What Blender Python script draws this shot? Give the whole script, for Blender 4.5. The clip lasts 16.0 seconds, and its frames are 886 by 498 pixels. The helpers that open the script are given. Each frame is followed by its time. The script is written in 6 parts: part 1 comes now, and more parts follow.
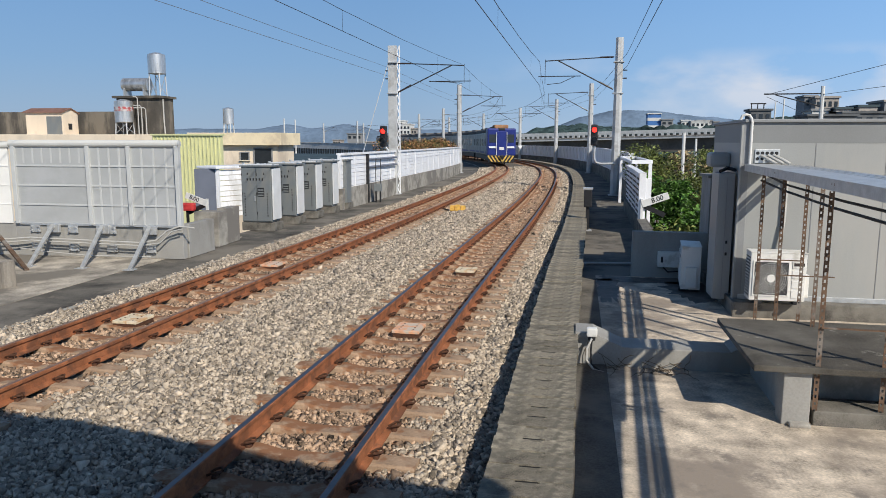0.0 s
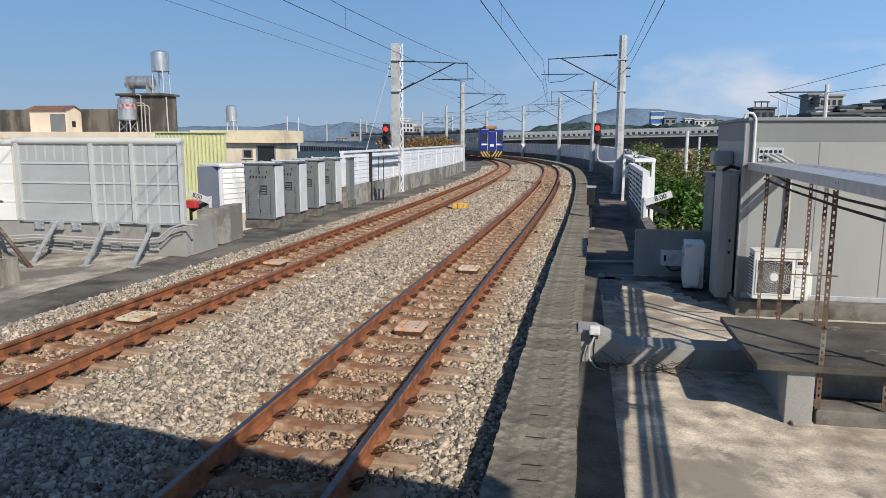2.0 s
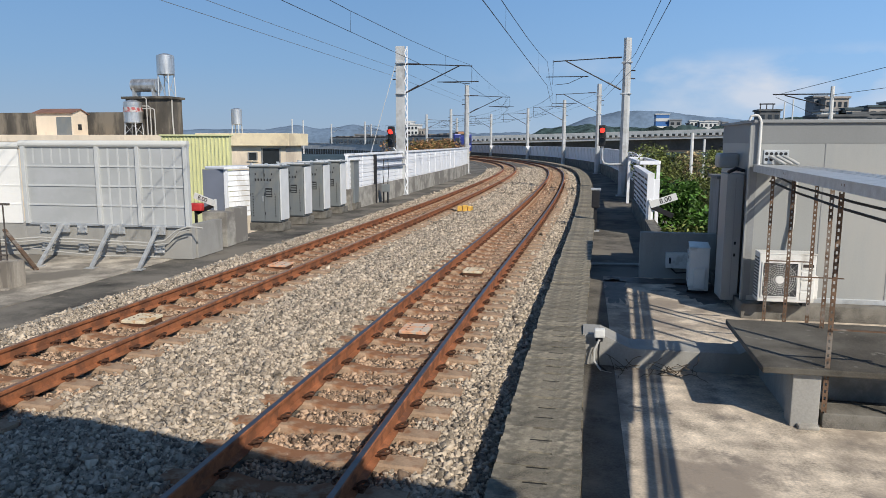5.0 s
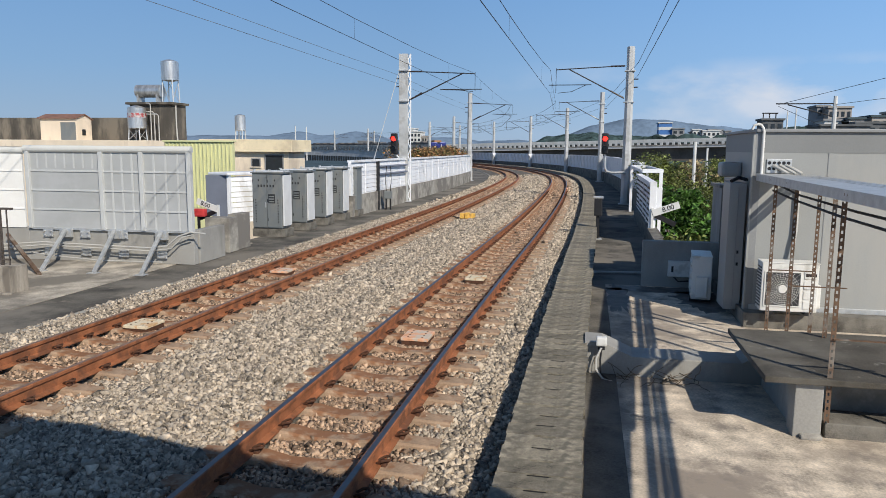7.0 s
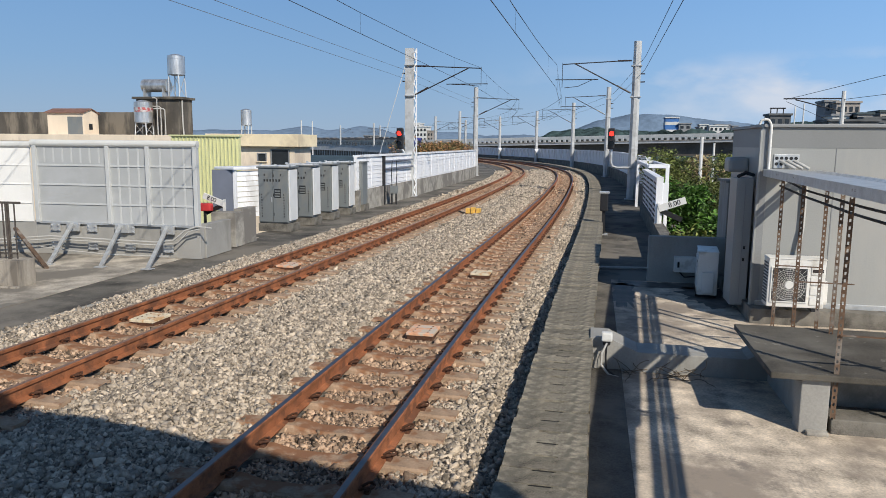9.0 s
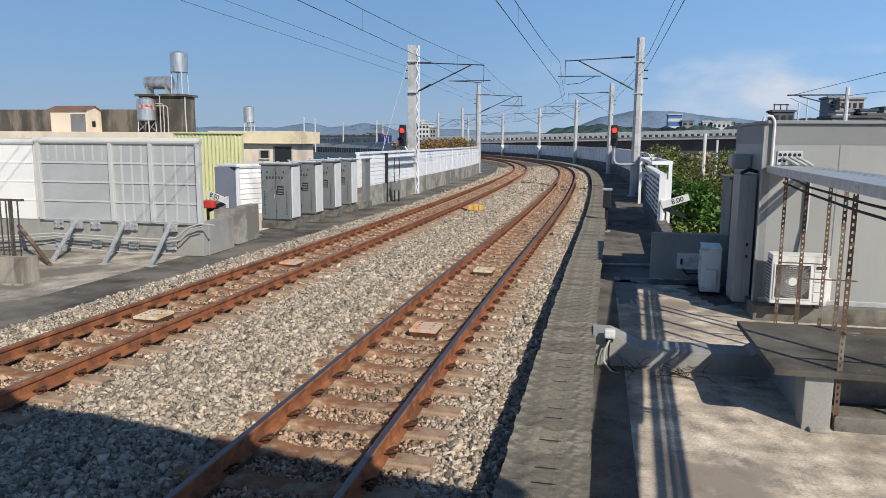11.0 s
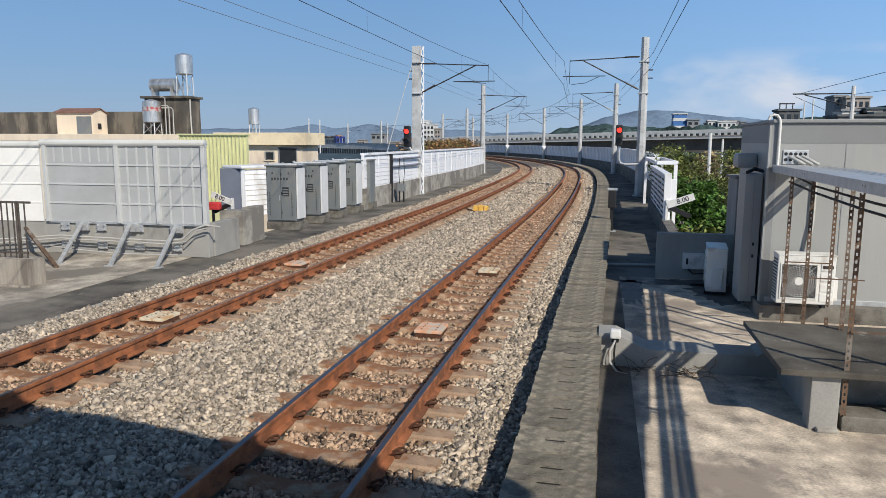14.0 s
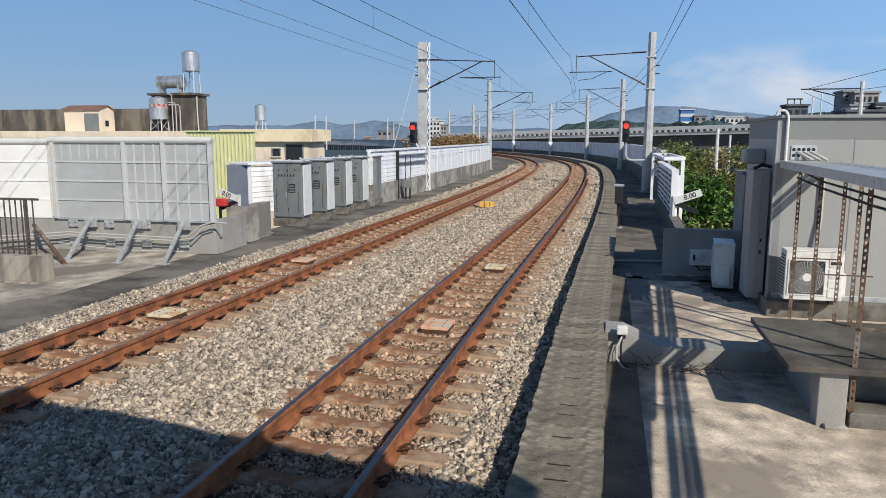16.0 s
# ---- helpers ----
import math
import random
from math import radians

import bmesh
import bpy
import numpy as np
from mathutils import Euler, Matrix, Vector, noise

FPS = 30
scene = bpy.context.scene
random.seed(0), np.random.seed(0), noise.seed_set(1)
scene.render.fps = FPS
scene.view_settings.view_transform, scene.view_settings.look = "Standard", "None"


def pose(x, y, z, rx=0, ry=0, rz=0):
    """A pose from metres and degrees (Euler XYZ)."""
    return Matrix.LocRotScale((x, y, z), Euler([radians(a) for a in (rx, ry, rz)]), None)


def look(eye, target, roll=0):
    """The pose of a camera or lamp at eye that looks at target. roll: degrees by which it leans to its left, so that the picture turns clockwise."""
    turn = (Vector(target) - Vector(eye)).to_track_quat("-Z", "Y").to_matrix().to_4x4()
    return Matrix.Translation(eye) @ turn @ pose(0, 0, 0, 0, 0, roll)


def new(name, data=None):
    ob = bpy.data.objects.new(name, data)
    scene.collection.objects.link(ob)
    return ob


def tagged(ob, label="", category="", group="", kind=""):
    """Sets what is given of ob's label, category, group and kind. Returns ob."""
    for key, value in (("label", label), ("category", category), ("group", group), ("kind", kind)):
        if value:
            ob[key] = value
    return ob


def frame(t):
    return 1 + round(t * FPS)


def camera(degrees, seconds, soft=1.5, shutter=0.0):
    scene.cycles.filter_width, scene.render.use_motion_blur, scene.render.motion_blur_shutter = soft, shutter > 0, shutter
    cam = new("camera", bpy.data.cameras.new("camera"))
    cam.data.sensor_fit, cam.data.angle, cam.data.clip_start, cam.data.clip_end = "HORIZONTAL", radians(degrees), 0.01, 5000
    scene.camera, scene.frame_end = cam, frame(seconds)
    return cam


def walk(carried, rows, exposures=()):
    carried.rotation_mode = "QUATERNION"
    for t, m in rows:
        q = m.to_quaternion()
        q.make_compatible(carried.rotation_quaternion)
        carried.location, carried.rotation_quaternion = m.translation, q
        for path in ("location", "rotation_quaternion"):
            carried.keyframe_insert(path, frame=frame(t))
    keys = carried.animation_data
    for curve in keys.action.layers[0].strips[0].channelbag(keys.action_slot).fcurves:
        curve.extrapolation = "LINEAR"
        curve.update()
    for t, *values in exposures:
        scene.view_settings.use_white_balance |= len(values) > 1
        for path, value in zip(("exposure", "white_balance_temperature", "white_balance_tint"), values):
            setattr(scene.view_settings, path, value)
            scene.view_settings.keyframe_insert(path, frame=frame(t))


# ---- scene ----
cam = camera(63.121, 16.0, soft=0.6)
EYE = (0.0, 0.0, 2.442)
PATH = [
    (0, look(EYE, (-1.8077, 9.7226, 0.9581), 0.124)),
    (0.5, look(EYE, (-1.8305, 9.7198, 0.9676), 0.116)),
    (1, look(EYE, (-1.8720, 9.7139, 0.9806), 0.222)),
    (1.5, look(EYE, (-1.8733, 9.7112, 0.9648), 0.246)),
    (2, look(EYE, (-1.8443, 9.7116, 0.9310), 0.201)),
    (2.5, look(EYE, (-1.8224, 9.7118, 0.9063), 0.053)),
    (3, look(EYE, (-1.8184, 9.7138, 0.9137), -0.017)),
    (3.5, look(EYE, (-1.8337, 9.7145, 0.9369), -0.035)),
    (4, look(EYE, (-1.8652, 9.7091, 0.9409), 0.004)),
    (6.5, look(EYE, (-1.9441, 9.7086, 1.0411), 0.346)),
    (7, look(EYE, (-1.9416, 9.7122, 1.0627), 0.469)),
    (7.5, look(EYE, (-1.9255, 9.7163, 1.0688), 0.445)),
    (8, look(EYE, (-1.9240, 9.7131, 1.0444), 0.416)),
    (8.5, look(EYE, (-1.9782, 9.6982, 1.0166), 0.455)),
    (9, look(EYE, (-2.0149, 9.6870, 0.9921), 0.538)),
    (11.5, look(EYE, (-2.0647, 9.6702, 0.9509), 0.391)),
    (12, look(EYE, (-2.0781, 9.6684, 0.9574), 0.321)),
    (12.5, look(EYE, (-2.0547, 9.6735, 0.9586), 0.315)),
    (13, look(EYE, (-2.0547, 9.6735, 0.9586), 0.315)),
    (13.5, look(EYE, (-2.0951, 9.6658, 0.9649), 0.219)),
    (14, look(EYE, (-2.1185, 9.6598, 0.9589), 0.213)),
    (14.5, look(EYE, (-2.1388, 9.6533, 0.9454), 0.148)),
    (15, look(EYE, (-2.1484, 9.6485, 0.9288), 0.133)),
    (15.5, look(EYE, (-2.1618, 9.6442, 0.9200), 0.105)),
    (16, look(EYE, (-2.2026, 9.6332, 0.9090), 0.088)),
]
walk(cam, PATH)

K_AT = (-6.0, 10.0, 25.0, 45.0, 65.0, 90.0, 130.0, 180.0, 300.0)
K_IS = (-0.00234, -0.00172, 0.00159, 0.00120, 0.00609, 0.00574, 0.00355, 0.00315, 0.00314)
GAUGE, GAP = 0.5665, 3.932        # half the rail spacing; from track to track
FLOOR = -0.35                     # walkways and roofs beside the ballast

# ---- light ----
world = bpy.data.worlds.new("sky")
scene.world = world
world.use_nodes = True
wn = world.node_tree.nodes
sky = wn.new("ShaderNodeTexSky")
sky.sky_type, sky.sun_disc = "NISHITA", False
SUN_FROM = Vector((0.545, -0.60, 0.60)).normalized()
sky.sun_elevation = math.asin(SUN_FROM.z)
sky.sun_rotation = math.atan2(SUN_FROM.x, SUN_FROM.y)
sky.air_density, sky.dust_density, sky.ozone_density = 1.0, 0.15, 4.5
back = wn["Background"]
back.inputs[1].default_value = 0.07
# thin bank of cloud low over the hills
tc = wn.new("ShaderNodeTexCoord")
sep = wn.new("ShaderNodeSeparateXYZ")
mp = wn.new("ShaderNodeMapping")
mp.inputs["Scale"].default_value = (5, 5, 11)
cl = wn.new("ShaderNodeTexNoise")
cl.inputs["Scale"].default_value, cl.inputs["Detail"].default_value = 1.5, 9
rampc = wn.new("ShaderNodeValToRGB")
rampc.color_ramp.elements[0].position, rampc.color_ramp.elements[1].position = 0.43, 0.64
band = wn.new("ShaderNodeValToRGB")
e = band.color_ramp.elements
e[0].position, e[0].color = 0.0, (0.5, 0.5, 0.5, 1)
e[1].position, e[1].color = 0.118, (0, 0, 0, 1)
m = e.new(0.085)
m.color = (1, 1, 1, 1)
mul = wn.new("ShaderNodeMath")
mul.operation = "MULTIPLY"
mixc = wn.new("ShaderNodeMixRGB")
mixc.inputs[2].default_value = (9.8, 10.3, 11.4, 1)
# blue haze that pales towards the horizon
hz = wn.new("ShaderNodeValToRGB")
e = hz.color_ramp.elements
e[0].position, e[0].color = 0.0, (0.37, 0.51, 0.70, 1)
e[1].position, e[1].color = 0.30, (0.165, 0.40, 0.82, 1)
m = e.new(0.10)
m.color = (0.265, 0.47, 0.775, 1)
hs = wn.new("ShaderNodeVectorMath")
hs.operation = "SCALE"
# the sky is brighter on the sunward side
sx = wn.new("ShaderNodeMapRange")
sx.inputs["From Min"].default_value, sx.inputs["From Max"].default_value = -0.25, 0.35
sx.inputs["To Min"].default_value, sx.inputs["To Max"].default_value = 12.3, 16.8
cx = wn.new("ShaderNodeMapRange")
cx.interpolation_type = "SMOOTHSTEP"
cx.inputs["From Min"].default_value, cx.inputs["From Max"].default_value = -0.22, 0.30
cm = wn.new("ShaderNodeMath")
cm.operation = "MULTIPLY"
hf = wn.new("ShaderNodeValToRGB")
e = hf.color_ramp.elements
e[0].position, e[0].color = 0.0, (0.92, 0.92, 0.92, 1)
e[1].position, e[1].color = 0.7, (0, 0, 0, 1)
m = e.new(0.22)
m.color = (0.75, 0.75, 0.75, 1)
mixh = wn.new("ShaderNodeMixRGB")
wl = world.node_tree.links.new
wl(tc.outputs["Generated"], mp.inputs[0]); wl(mp.outputs[0], cl.inputs["Vector"])
wl(cl.outputs["Fac"], rampc.inputs[0]); wl(tc.outputs["Generated"], sep.inputs[0])
wl(sep.outputs["Z"], band.inputs[0]); wl(rampc.outputs[0], mul.inputs[0]); wl(band.outputs[0], mul.inputs[1])
wl(sep.outputs["Z"], hz.inputs[0]); wl(sep.outputs["Z"], hf.inputs[0]); wl(hz.outputs[0], hs.inputs[0])
wl(hf.outputs[0], mixh.inputs[0]); wl(sky.outputs[0], mixh.inputs[1]); wl(hs.outputs[0], mixh.inputs[2])
wl(sep.outputs["X"], sx.inputs["Value"]); wl(sx.outputs[0], hs.inputs["Scale"])
wl(sep.outputs["X"], cx.inputs["Value"]); wl(mul.outputs[0], cm.inputs[0]); wl(cx.outputs[0], cm.inputs[1])
wl(cm.outputs[0], mixc.inputs[0]); wl(mixh.outputs[0], mixc.inputs[1]); wl(mixc.outputs[0], back.inputs[0])

sun = new("sun", bpy.data.lights.new("sun", "SUN"))
sun.data.energy, sun.data.angle, sun.data.color = 4.4, radians(0.53), (1.0, 0.93, 0.82)
sun.matrix_world = look(SUN_FROM * 50, (0, 0, 0))
scene.view_settings.exposure = 0.0


# ---- materials ----
def surf(name, base, rough=0.75, metal=0.0, var=0.2, scale=3.0, fine=45.0, bump=0.15, stain=None, amount=0.5, stain_scale=0.8,
         streak=1.0, island=0.0, obj=0.0, spec=0.4, edge=0.10, spots=None, spot_scale=6.0, spot_amount=0.2):
    """A worn surface: two scales of grain, blotches of a second colour, and piece-to-piece variation."""
    mt = bpy.data.materials.new(name)
    mt.use_nodes = True
    n, l = mt.node_tree.nodes, mt.node_tree.links.new
    b = n["Principled BSDF"]
    b.inputs["Roughness"].default_value, b.inputs["Metallic"].default_value = rough, metal
    b.inputs["Specular IOR Level"].default_value = spec
    c = n.new("ShaderNodeTexCoord")
    mpn = n.new("ShaderNodeMapping")
    mpn.inputs["Scale"].default_value = (1, 1, streak)
    l(c.outputs["Object"], mpn.inputs[0])
    big, small = n.new("ShaderNodeTexNoise"), n.new("ShaderNodeTexNoise")
    big.inputs["Scale"].default_value, big.inputs["Detail"].default_value = scale, 6
    small.inputs["Scale"].default_value, small.inputs["Detail"].default_value = fine, 4
    l(mpn.outputs[0], big.inputs["Vector"]); l(c.outputs["Object"], small.inputs["Vector"])
    add = n.new("ShaderNodeMath"); add.operation = "MULTIPLY_ADD"
    half = n.new("ShaderNodeMath"); half.operation = "ADD"
    half.inputs[1].default_value = 0.25
    add.inputs[1].default_value = 0.5
    l(big.outputs["Fac"], half.inputs[0]); l(small.outputs["Fac"], add.inputs[0]); l(half.outputs[0], add.inputs[2])
    last = add.outputs[0]
    if island or obj:
        r = n.new("ShaderNodeNewGeometry" if island else "ShaderNodeObjectInfo")
        sc = n.new("ShaderNodeMath"); sc.operation = "MULTIPLY_ADD"
        sc.inputs[1].default_value, sc.inputs[2].default_value = 2 * (island or obj), -(island or obj)
        l(r.outputs["Random Per Island" if island else "Random"], sc.inputs[0])
        ad = n.new("ShaderNodeMath"); ad.operation = "ADD"
        l(last, ad.inputs[0]); l(sc.outputs[0], ad.inputs[1])
        last = ad.outputs[0]
    mr = n.new("ShaderNodeMapRange")
    mr.inputs["From Min"].default_value, mr.inputs["From Max"].default_value = 0.74, 1.26
    mr.inputs["To Min"].default_value, mr.inputs["To Max"].default_value = 1 - 1.4 * var, 1 + 1.4 * var
    mr.clamp = False
    l(last, mr.inputs["Value"])
    colr = n.new("ShaderNodeVectorMath"); colr.operation = "SCALE"
    colr.inputs[0].default_value = base
    l(mr.outputs[0], colr.inputs["Scale"])
    out = colr.outputs[0]
    if stain:
        st = n.new("ShaderNodeTexNoise")
        st.inputs["Scale"].default_value, st.inputs["Detail"].default_value, st.inputs["Roughness"].default_value = stain_scale, 8, 0.62
        l(mpn.outputs[0], st.inputs["Vector"])
        rp = n.new("ShaderNodeMapRange")
        rp.inputs["From Min"].default_value, rp.inputs["From Max"].default_value = 0.63 - 0.24 * amount - edge / 2, 0.63 - 0.24 * amount + edge / 2
        l(st.outputs["Fac"], rp.inputs["Value"])
        mx = n.new("ShaderNodeMixRGB")
        mx.inputs[2].default_value = (*stain, 1)
        l(rp.outputs[0], mx.inputs[0]); l(out, mx.inputs[1])
        out = mx.outputs[0]
    if spots:
        sn = n.new("ShaderNodeTexNoise")
        sn.inputs["Scale"].default_value, sn.inputs["Detail"].default_value, sn.inputs["Roughness"].default_value = spot_scale, 10, 0.7
        l(c.outputs["Object"], sn.inputs["Vector"])
        sr = n.new("ShaderNodeMapRange")
        sr.inputs["From Min"].default_value, sr.inputs["From Max"].default_value = 0.62 - 0.2 * spot_amount, 0.73 - 0.2 * spot_amount
        l(sn.outputs["Fac"], sr.inputs["Value"])
        sm_ = n.new("ShaderNodeMixRGB")
        sm_.inputs[2].default_value = (*spots, 1)
        l(sr.outputs[0], sm_.inputs[0]); l(out, sm_.inputs[1])
        out = sm_.outputs[0]
    l(out, b.inputs["Base Color"])
    if bump:
        bp = n.new("ShaderNodeBump")
        bp.inputs["Strength"].default_value, bp.inputs["Distance"].default_value = bump, 0.01
        l(small.outputs["Fac"], bp.inputs["Height"]); l(bp.outputs[0], b.inputs["Normal"])
    return mt


def glow(name, colour, strength):
    mt = surf(name, colour, 0.3, bump=0)
    b = mt.node_tree.nodes["Principled BSDF"]
    b.inputs["Emission Color"].default_value, b.inputs["Emission Strength"].default_value = (*colour, 1), strength
    return mt


M_GROUND = surf("ground_fields", (0.10, 0.11, 0.07), 0.95, var=0.5, scale=0.02, fine=0.2, bump=0, stain=(0.17, 0.16, 0.14), amount=0.7, stain_scale=0.03)
M_CONC = surf("concrete", (0.36, 0.34, 0.30), 0.85, var=0.22, stain=(0.20, 0.185, 0.165), amount=0.55, stain_scale=0.9, bump=0.25)
M_CONC_DARK = surf("weathered_concrete", (0.125, 0.115, 0.098), 0.9, var=0.6, scale=4.5, fine=60, stain=(0.23, 0.215, 0.185), amount=0.3, stain_scale=1.6, edge=0.25, bump=0.35)
M_LID = surf("trough_lid_concrete", (0.32, 0.28, 0.21), 0.92, var=0.5, scale=7, fine=90, stain=(0.15, 0.135, 0.105), amount=0.5, stain_scale=9, bump=0.8, obj=0.12, edge=0.25)
M_ROOFFLOOR = surf("screed_floor", (0.62, 0.525, 0.41), 0.9, var=0.42, scale=3.2, fine=38, stain=(0.33, 0.275, 0.22), amount=0.45, stain_scale=0.9, edge=0.16, bump=0.35,
                   spots=(0.27, 0.23, 0.19), spot_scale=2.4, spot_amount=0.40)
# slab top: darker than the other concrete, with a few pale spots
M_SLAB = surf("dark_slab", (0.085, 0.076, 0.062), 0.92, var=0.4, scale=2.2, fine=70, stain=(0.14, 0.13, 0.11), amount=0.35, stain_scale=1.2, edge=0.2, bump=0.35, spots=(0.34, 0.32, 0.28), spot_scale=4.0, spot_amount=0.05)
M_DAMP = surf("damp_floor", (0.13, 0.115, 0.10), 0.6, var=0.4, scale=5, fine=60, bump=0.3)
M_PANEL_GREY = surf("grey_parapet_panel", (0.44, 0.44, 0.43), 0.7, var=0.15, scale=0.6, bump=0.03)
M_RAILPALE = surf("pale_parapet_concrete", (0.50, 0.51, 0.51), 0.8, var=0.12, scale=0.5, fine=3, bump=0)
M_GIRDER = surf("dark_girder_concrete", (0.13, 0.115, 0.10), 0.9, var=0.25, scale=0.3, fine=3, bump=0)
M_FARDARK = surf("far_dark_render", (0.12, 0.125, 0.13), 0.85, var=0.3, scale=0.4, bump=0)
# dirt colours, stain kept darker to paint in shade on the right walkway
M_WALKWAY = surf("dirty_shaded_walkway", (0.11, 0.10, 0.084), 0.92, var=0.55, spots=(0.21, 0.185, 0.15), spot_scale=1.3, spot_amount=0.35, scale=1.2, stain=(0.20, 0.18, 0.15), amount=0.35, stain_scale=0.5, bump=0.3)
M_GREYPAINT = surf("grey_painted_wall", (0.335, 0.325, 0.30), 0.7, var=0.14, scale=1.5, stain=(0.26, 0.25, 0.225), amount=0.35, stain_scale=0.9, bump=0.1, streak=0.4)
M_STONE = surf("ballast_stone", (0.425, 0.355, 0.275), 0.9, var=0.30, scale=14, fine=140, bump=0.5, island=0.36)
M_STONE_RUST = surf("rusty_ballast_stone", (0.36, 0.25, 0.17), 0.92, var=0.3, scale=14, fine=140, bump=0.3, island=0.45)
M_BED = surf("ballast_bed", (0.13, 0.115, 0.095), 0.95, var=0.55, scale=18, fine=40, bump=1.0)
M_RUST = surf("rusty_rail_steel", (0.35, 0.135, 0.06), 0.75, 0.25, var=0.25, scale=6, fine=80, bump=0.2, stain=(0.20, 0.085, 0.045), amount=0.38, stain_scale=4)
M_HEAD = surf("polished_rail_head", (0.19, 0.165, 0.16), 0.40, 0.9, var=0.12, scale=10, fine=60, bump=0.02)
M_HEAD_RUST = surf("dull_rail_head", (0.36, 0.20, 0.12), 0.45, 0.6, var=0.2, scale=8, fine=60, bump=0.05)
M_SLEEPER = surf("sleeper_concrete", (0.37, 0.26, 0.175), 0.9, var=0.25, scale=5, stain=(0.25, 0.12, 0.06), amount=0.5, stain_scale=3, bump=0.3)
M_CLIP = surf("rusty_clip", (0.115, 0.055, 0.033), 0.8, 0.3, var=0.3, scale=20, bump=0.1)
M_PLATE = surf("orange_plate", (0.78, 0.42, 0.25), 0.7, var=0.15, scale=9, stain=(0.60, 0.5, 0.4), amount=0.5, stain_scale=8, bump=0.1)
M_PLATE_PALE = surf("pale_plate", (0.74, 0.64, 0.46), 0.7, var=0.15, scale=9, stain=(0.6, 0.38, 0.2), amount=0.3, stain_scale=8, bump=0.1)
M_YELLOW = surf("yellow_paint", (0.80, 0.47, 0.10), 0.6, var=0.2, scale=9, bump=0.1)
M_WHITE = surf("white_louvre_paint", (0.82, 0.83, 0.85), 0.5, var=0.06, scale=1.2, stain=(0.62, 0.62, 0.61), amount=0.15, stain_scale=1.1, bump=0.04, streak=0.4)
M_CREAMPANEL = surf("off_white_panel", (0.62, 0.62, 0.585), 0.5, var=0.06, scale=1.0, bump=0.03)
M_CLEAR = surf("milky_screen", (0.415, 0.425, 0.42), 0.35, var=0.07, scale=1.2, fine=200, bump=0.05, stain=(0.45, 0.46, 0.46), amount=0.4, stain_scale=0.8)
M_ALU = surf("galvanised_steel", (0.56, 0.57, 0.57), 0.45, 0.55, var=0.12, scale=8, fine=60, bump=0.05)
M_CABINET = surf("grey_cabinet_paint", (0.195, 0.213, 0.218), 0.5, 0.1, var=0.08, scale=2, stain=(0.24, 0.24, 0.22), amount=0.35, stain_scale=1.5, bump=0.04, streak=0.4)
M_CABINET_SIDE = surf("pale_cabinet_side", (0.72, 0.73, 0.73), 0.45, 0.1, var=0.06, scale=2, bump=0.03)
M_BLUEGREY = surf("blue_grey_panel", (0.19, 0.21, 0.26), 0.55, var=0.08, scale=1.5, bump=0.05)
M_SHED = surf("grey_shed_panel", (0.345, 0.35, 0.335), 0.45, 0.05, var=0.06, scale=0.8, stain=(0.39, 0.385, 0.36), amount=0.35, stain_scale=0.7, bump=0.03, streak=0.25)
M_SHED_DARK = surf("grey_shed_fascia", (0.27, 0.275, 0.275), 0.5, 0.1, var=0.08, scale=1, bump=0.03)
M_AC = surf("white_appliance_paint", (0.74, 0.73, 0.69), 0.4, var=0.05, scale=3, stain=(0.55, 0.53, 0.48), amount=0.25, stain_scale=3, bump=0.02)
M_BLACK = surf("black_plastic", (0.018, 0.018, 0.02), 0.5, var=0.2, scale=8, bump=0.05)
M_DARK = surf("dark_opening", (0.03, 0.032, 0.035), 0.4, var=0.2, scale=4, bump=0)
M_GLASS = surf("dark_window_glass", (0.025, 0.03, 0.035), 0.08, var=0.2, scale=2, bump=0, spec=0.6)
M_ANGLE = surf("rusty_slotted_angle", (0.16, 0.10, 0.065), 0.7, 0.35, var=0.3, scale=9, stain=(0.26, 0.23, 0.20), amount=0.2, stain_scale=3, bump=0.1)
M_POLE = surf("pale_pole_paint", (0.52, 0.53, 0.53), 0.6, 0.1, var=0.1, scale=2, stain=(0.40, 0.40, 0.39), amount=0.35, stain_scale=1.4, bump=0.08)
M_WIRE = surf("dark_wire", (0.045, 0.045, 0.048), 0.6, 0.4, var=0.2, scale=8, bump=0)
M_INSUL = surf("brown_insulator", (0.045, 0.035, 0.033), 0.3, var=0.2, scale=9, bump=0)
M_RAILING = surf("dull_dark_steel", (0.105, 0.088, 0.076), 0.6, 0.2, var=0.3, scale=9, bump=0.1)
M_BLOCK = surf("drip_stained_concrete", (0.46, 0.41, 0.34), 0.9, var=0.25, scale=3, stain=(0.19, 0.165, 0.135), amount=0.55, stain_scale=3.0, streak=0.12, edge=0.2, bump=0.3)
M_PVC = surf("white_pvc", (0.47, 0.46, 0.43), 0.45, var=0.08, scale=5, bump=0.02)
M_CREAM = surf("cream_render", (0.80, 0.68, 0.53), 0.85, var=0.10, scale=0.8, stain=(0.60, 0.50, 0.39), amount=0.3, stain_scale=0.5, bump=0.1, streak=0.35)
M_CREAM_TRIM = surf("yellow_cream_trim", (0.85, 0.72, 0.49), 0.8, var=0.10, scale=0.8, stain=(0.66, 0.55, 0.38), amount=0.3, stain_scale=0.6, bump=0.08)
M_YELLOWSHEET = surf("yellow_green_sheet", (0.66, 0.66, 0.36), 0.55, var=0.07, scale=0.8, bump=0.02, streak=0.3)
M_OLDWALL = surf("blackened_render", (0.085, 0.077, 0.066), 0.95, var=0.35, scale=0.9, stain=(0.20, 0.175, 0.14), amount=0.4, stain_scale=0.7, bump=0.2, streak=0.3)
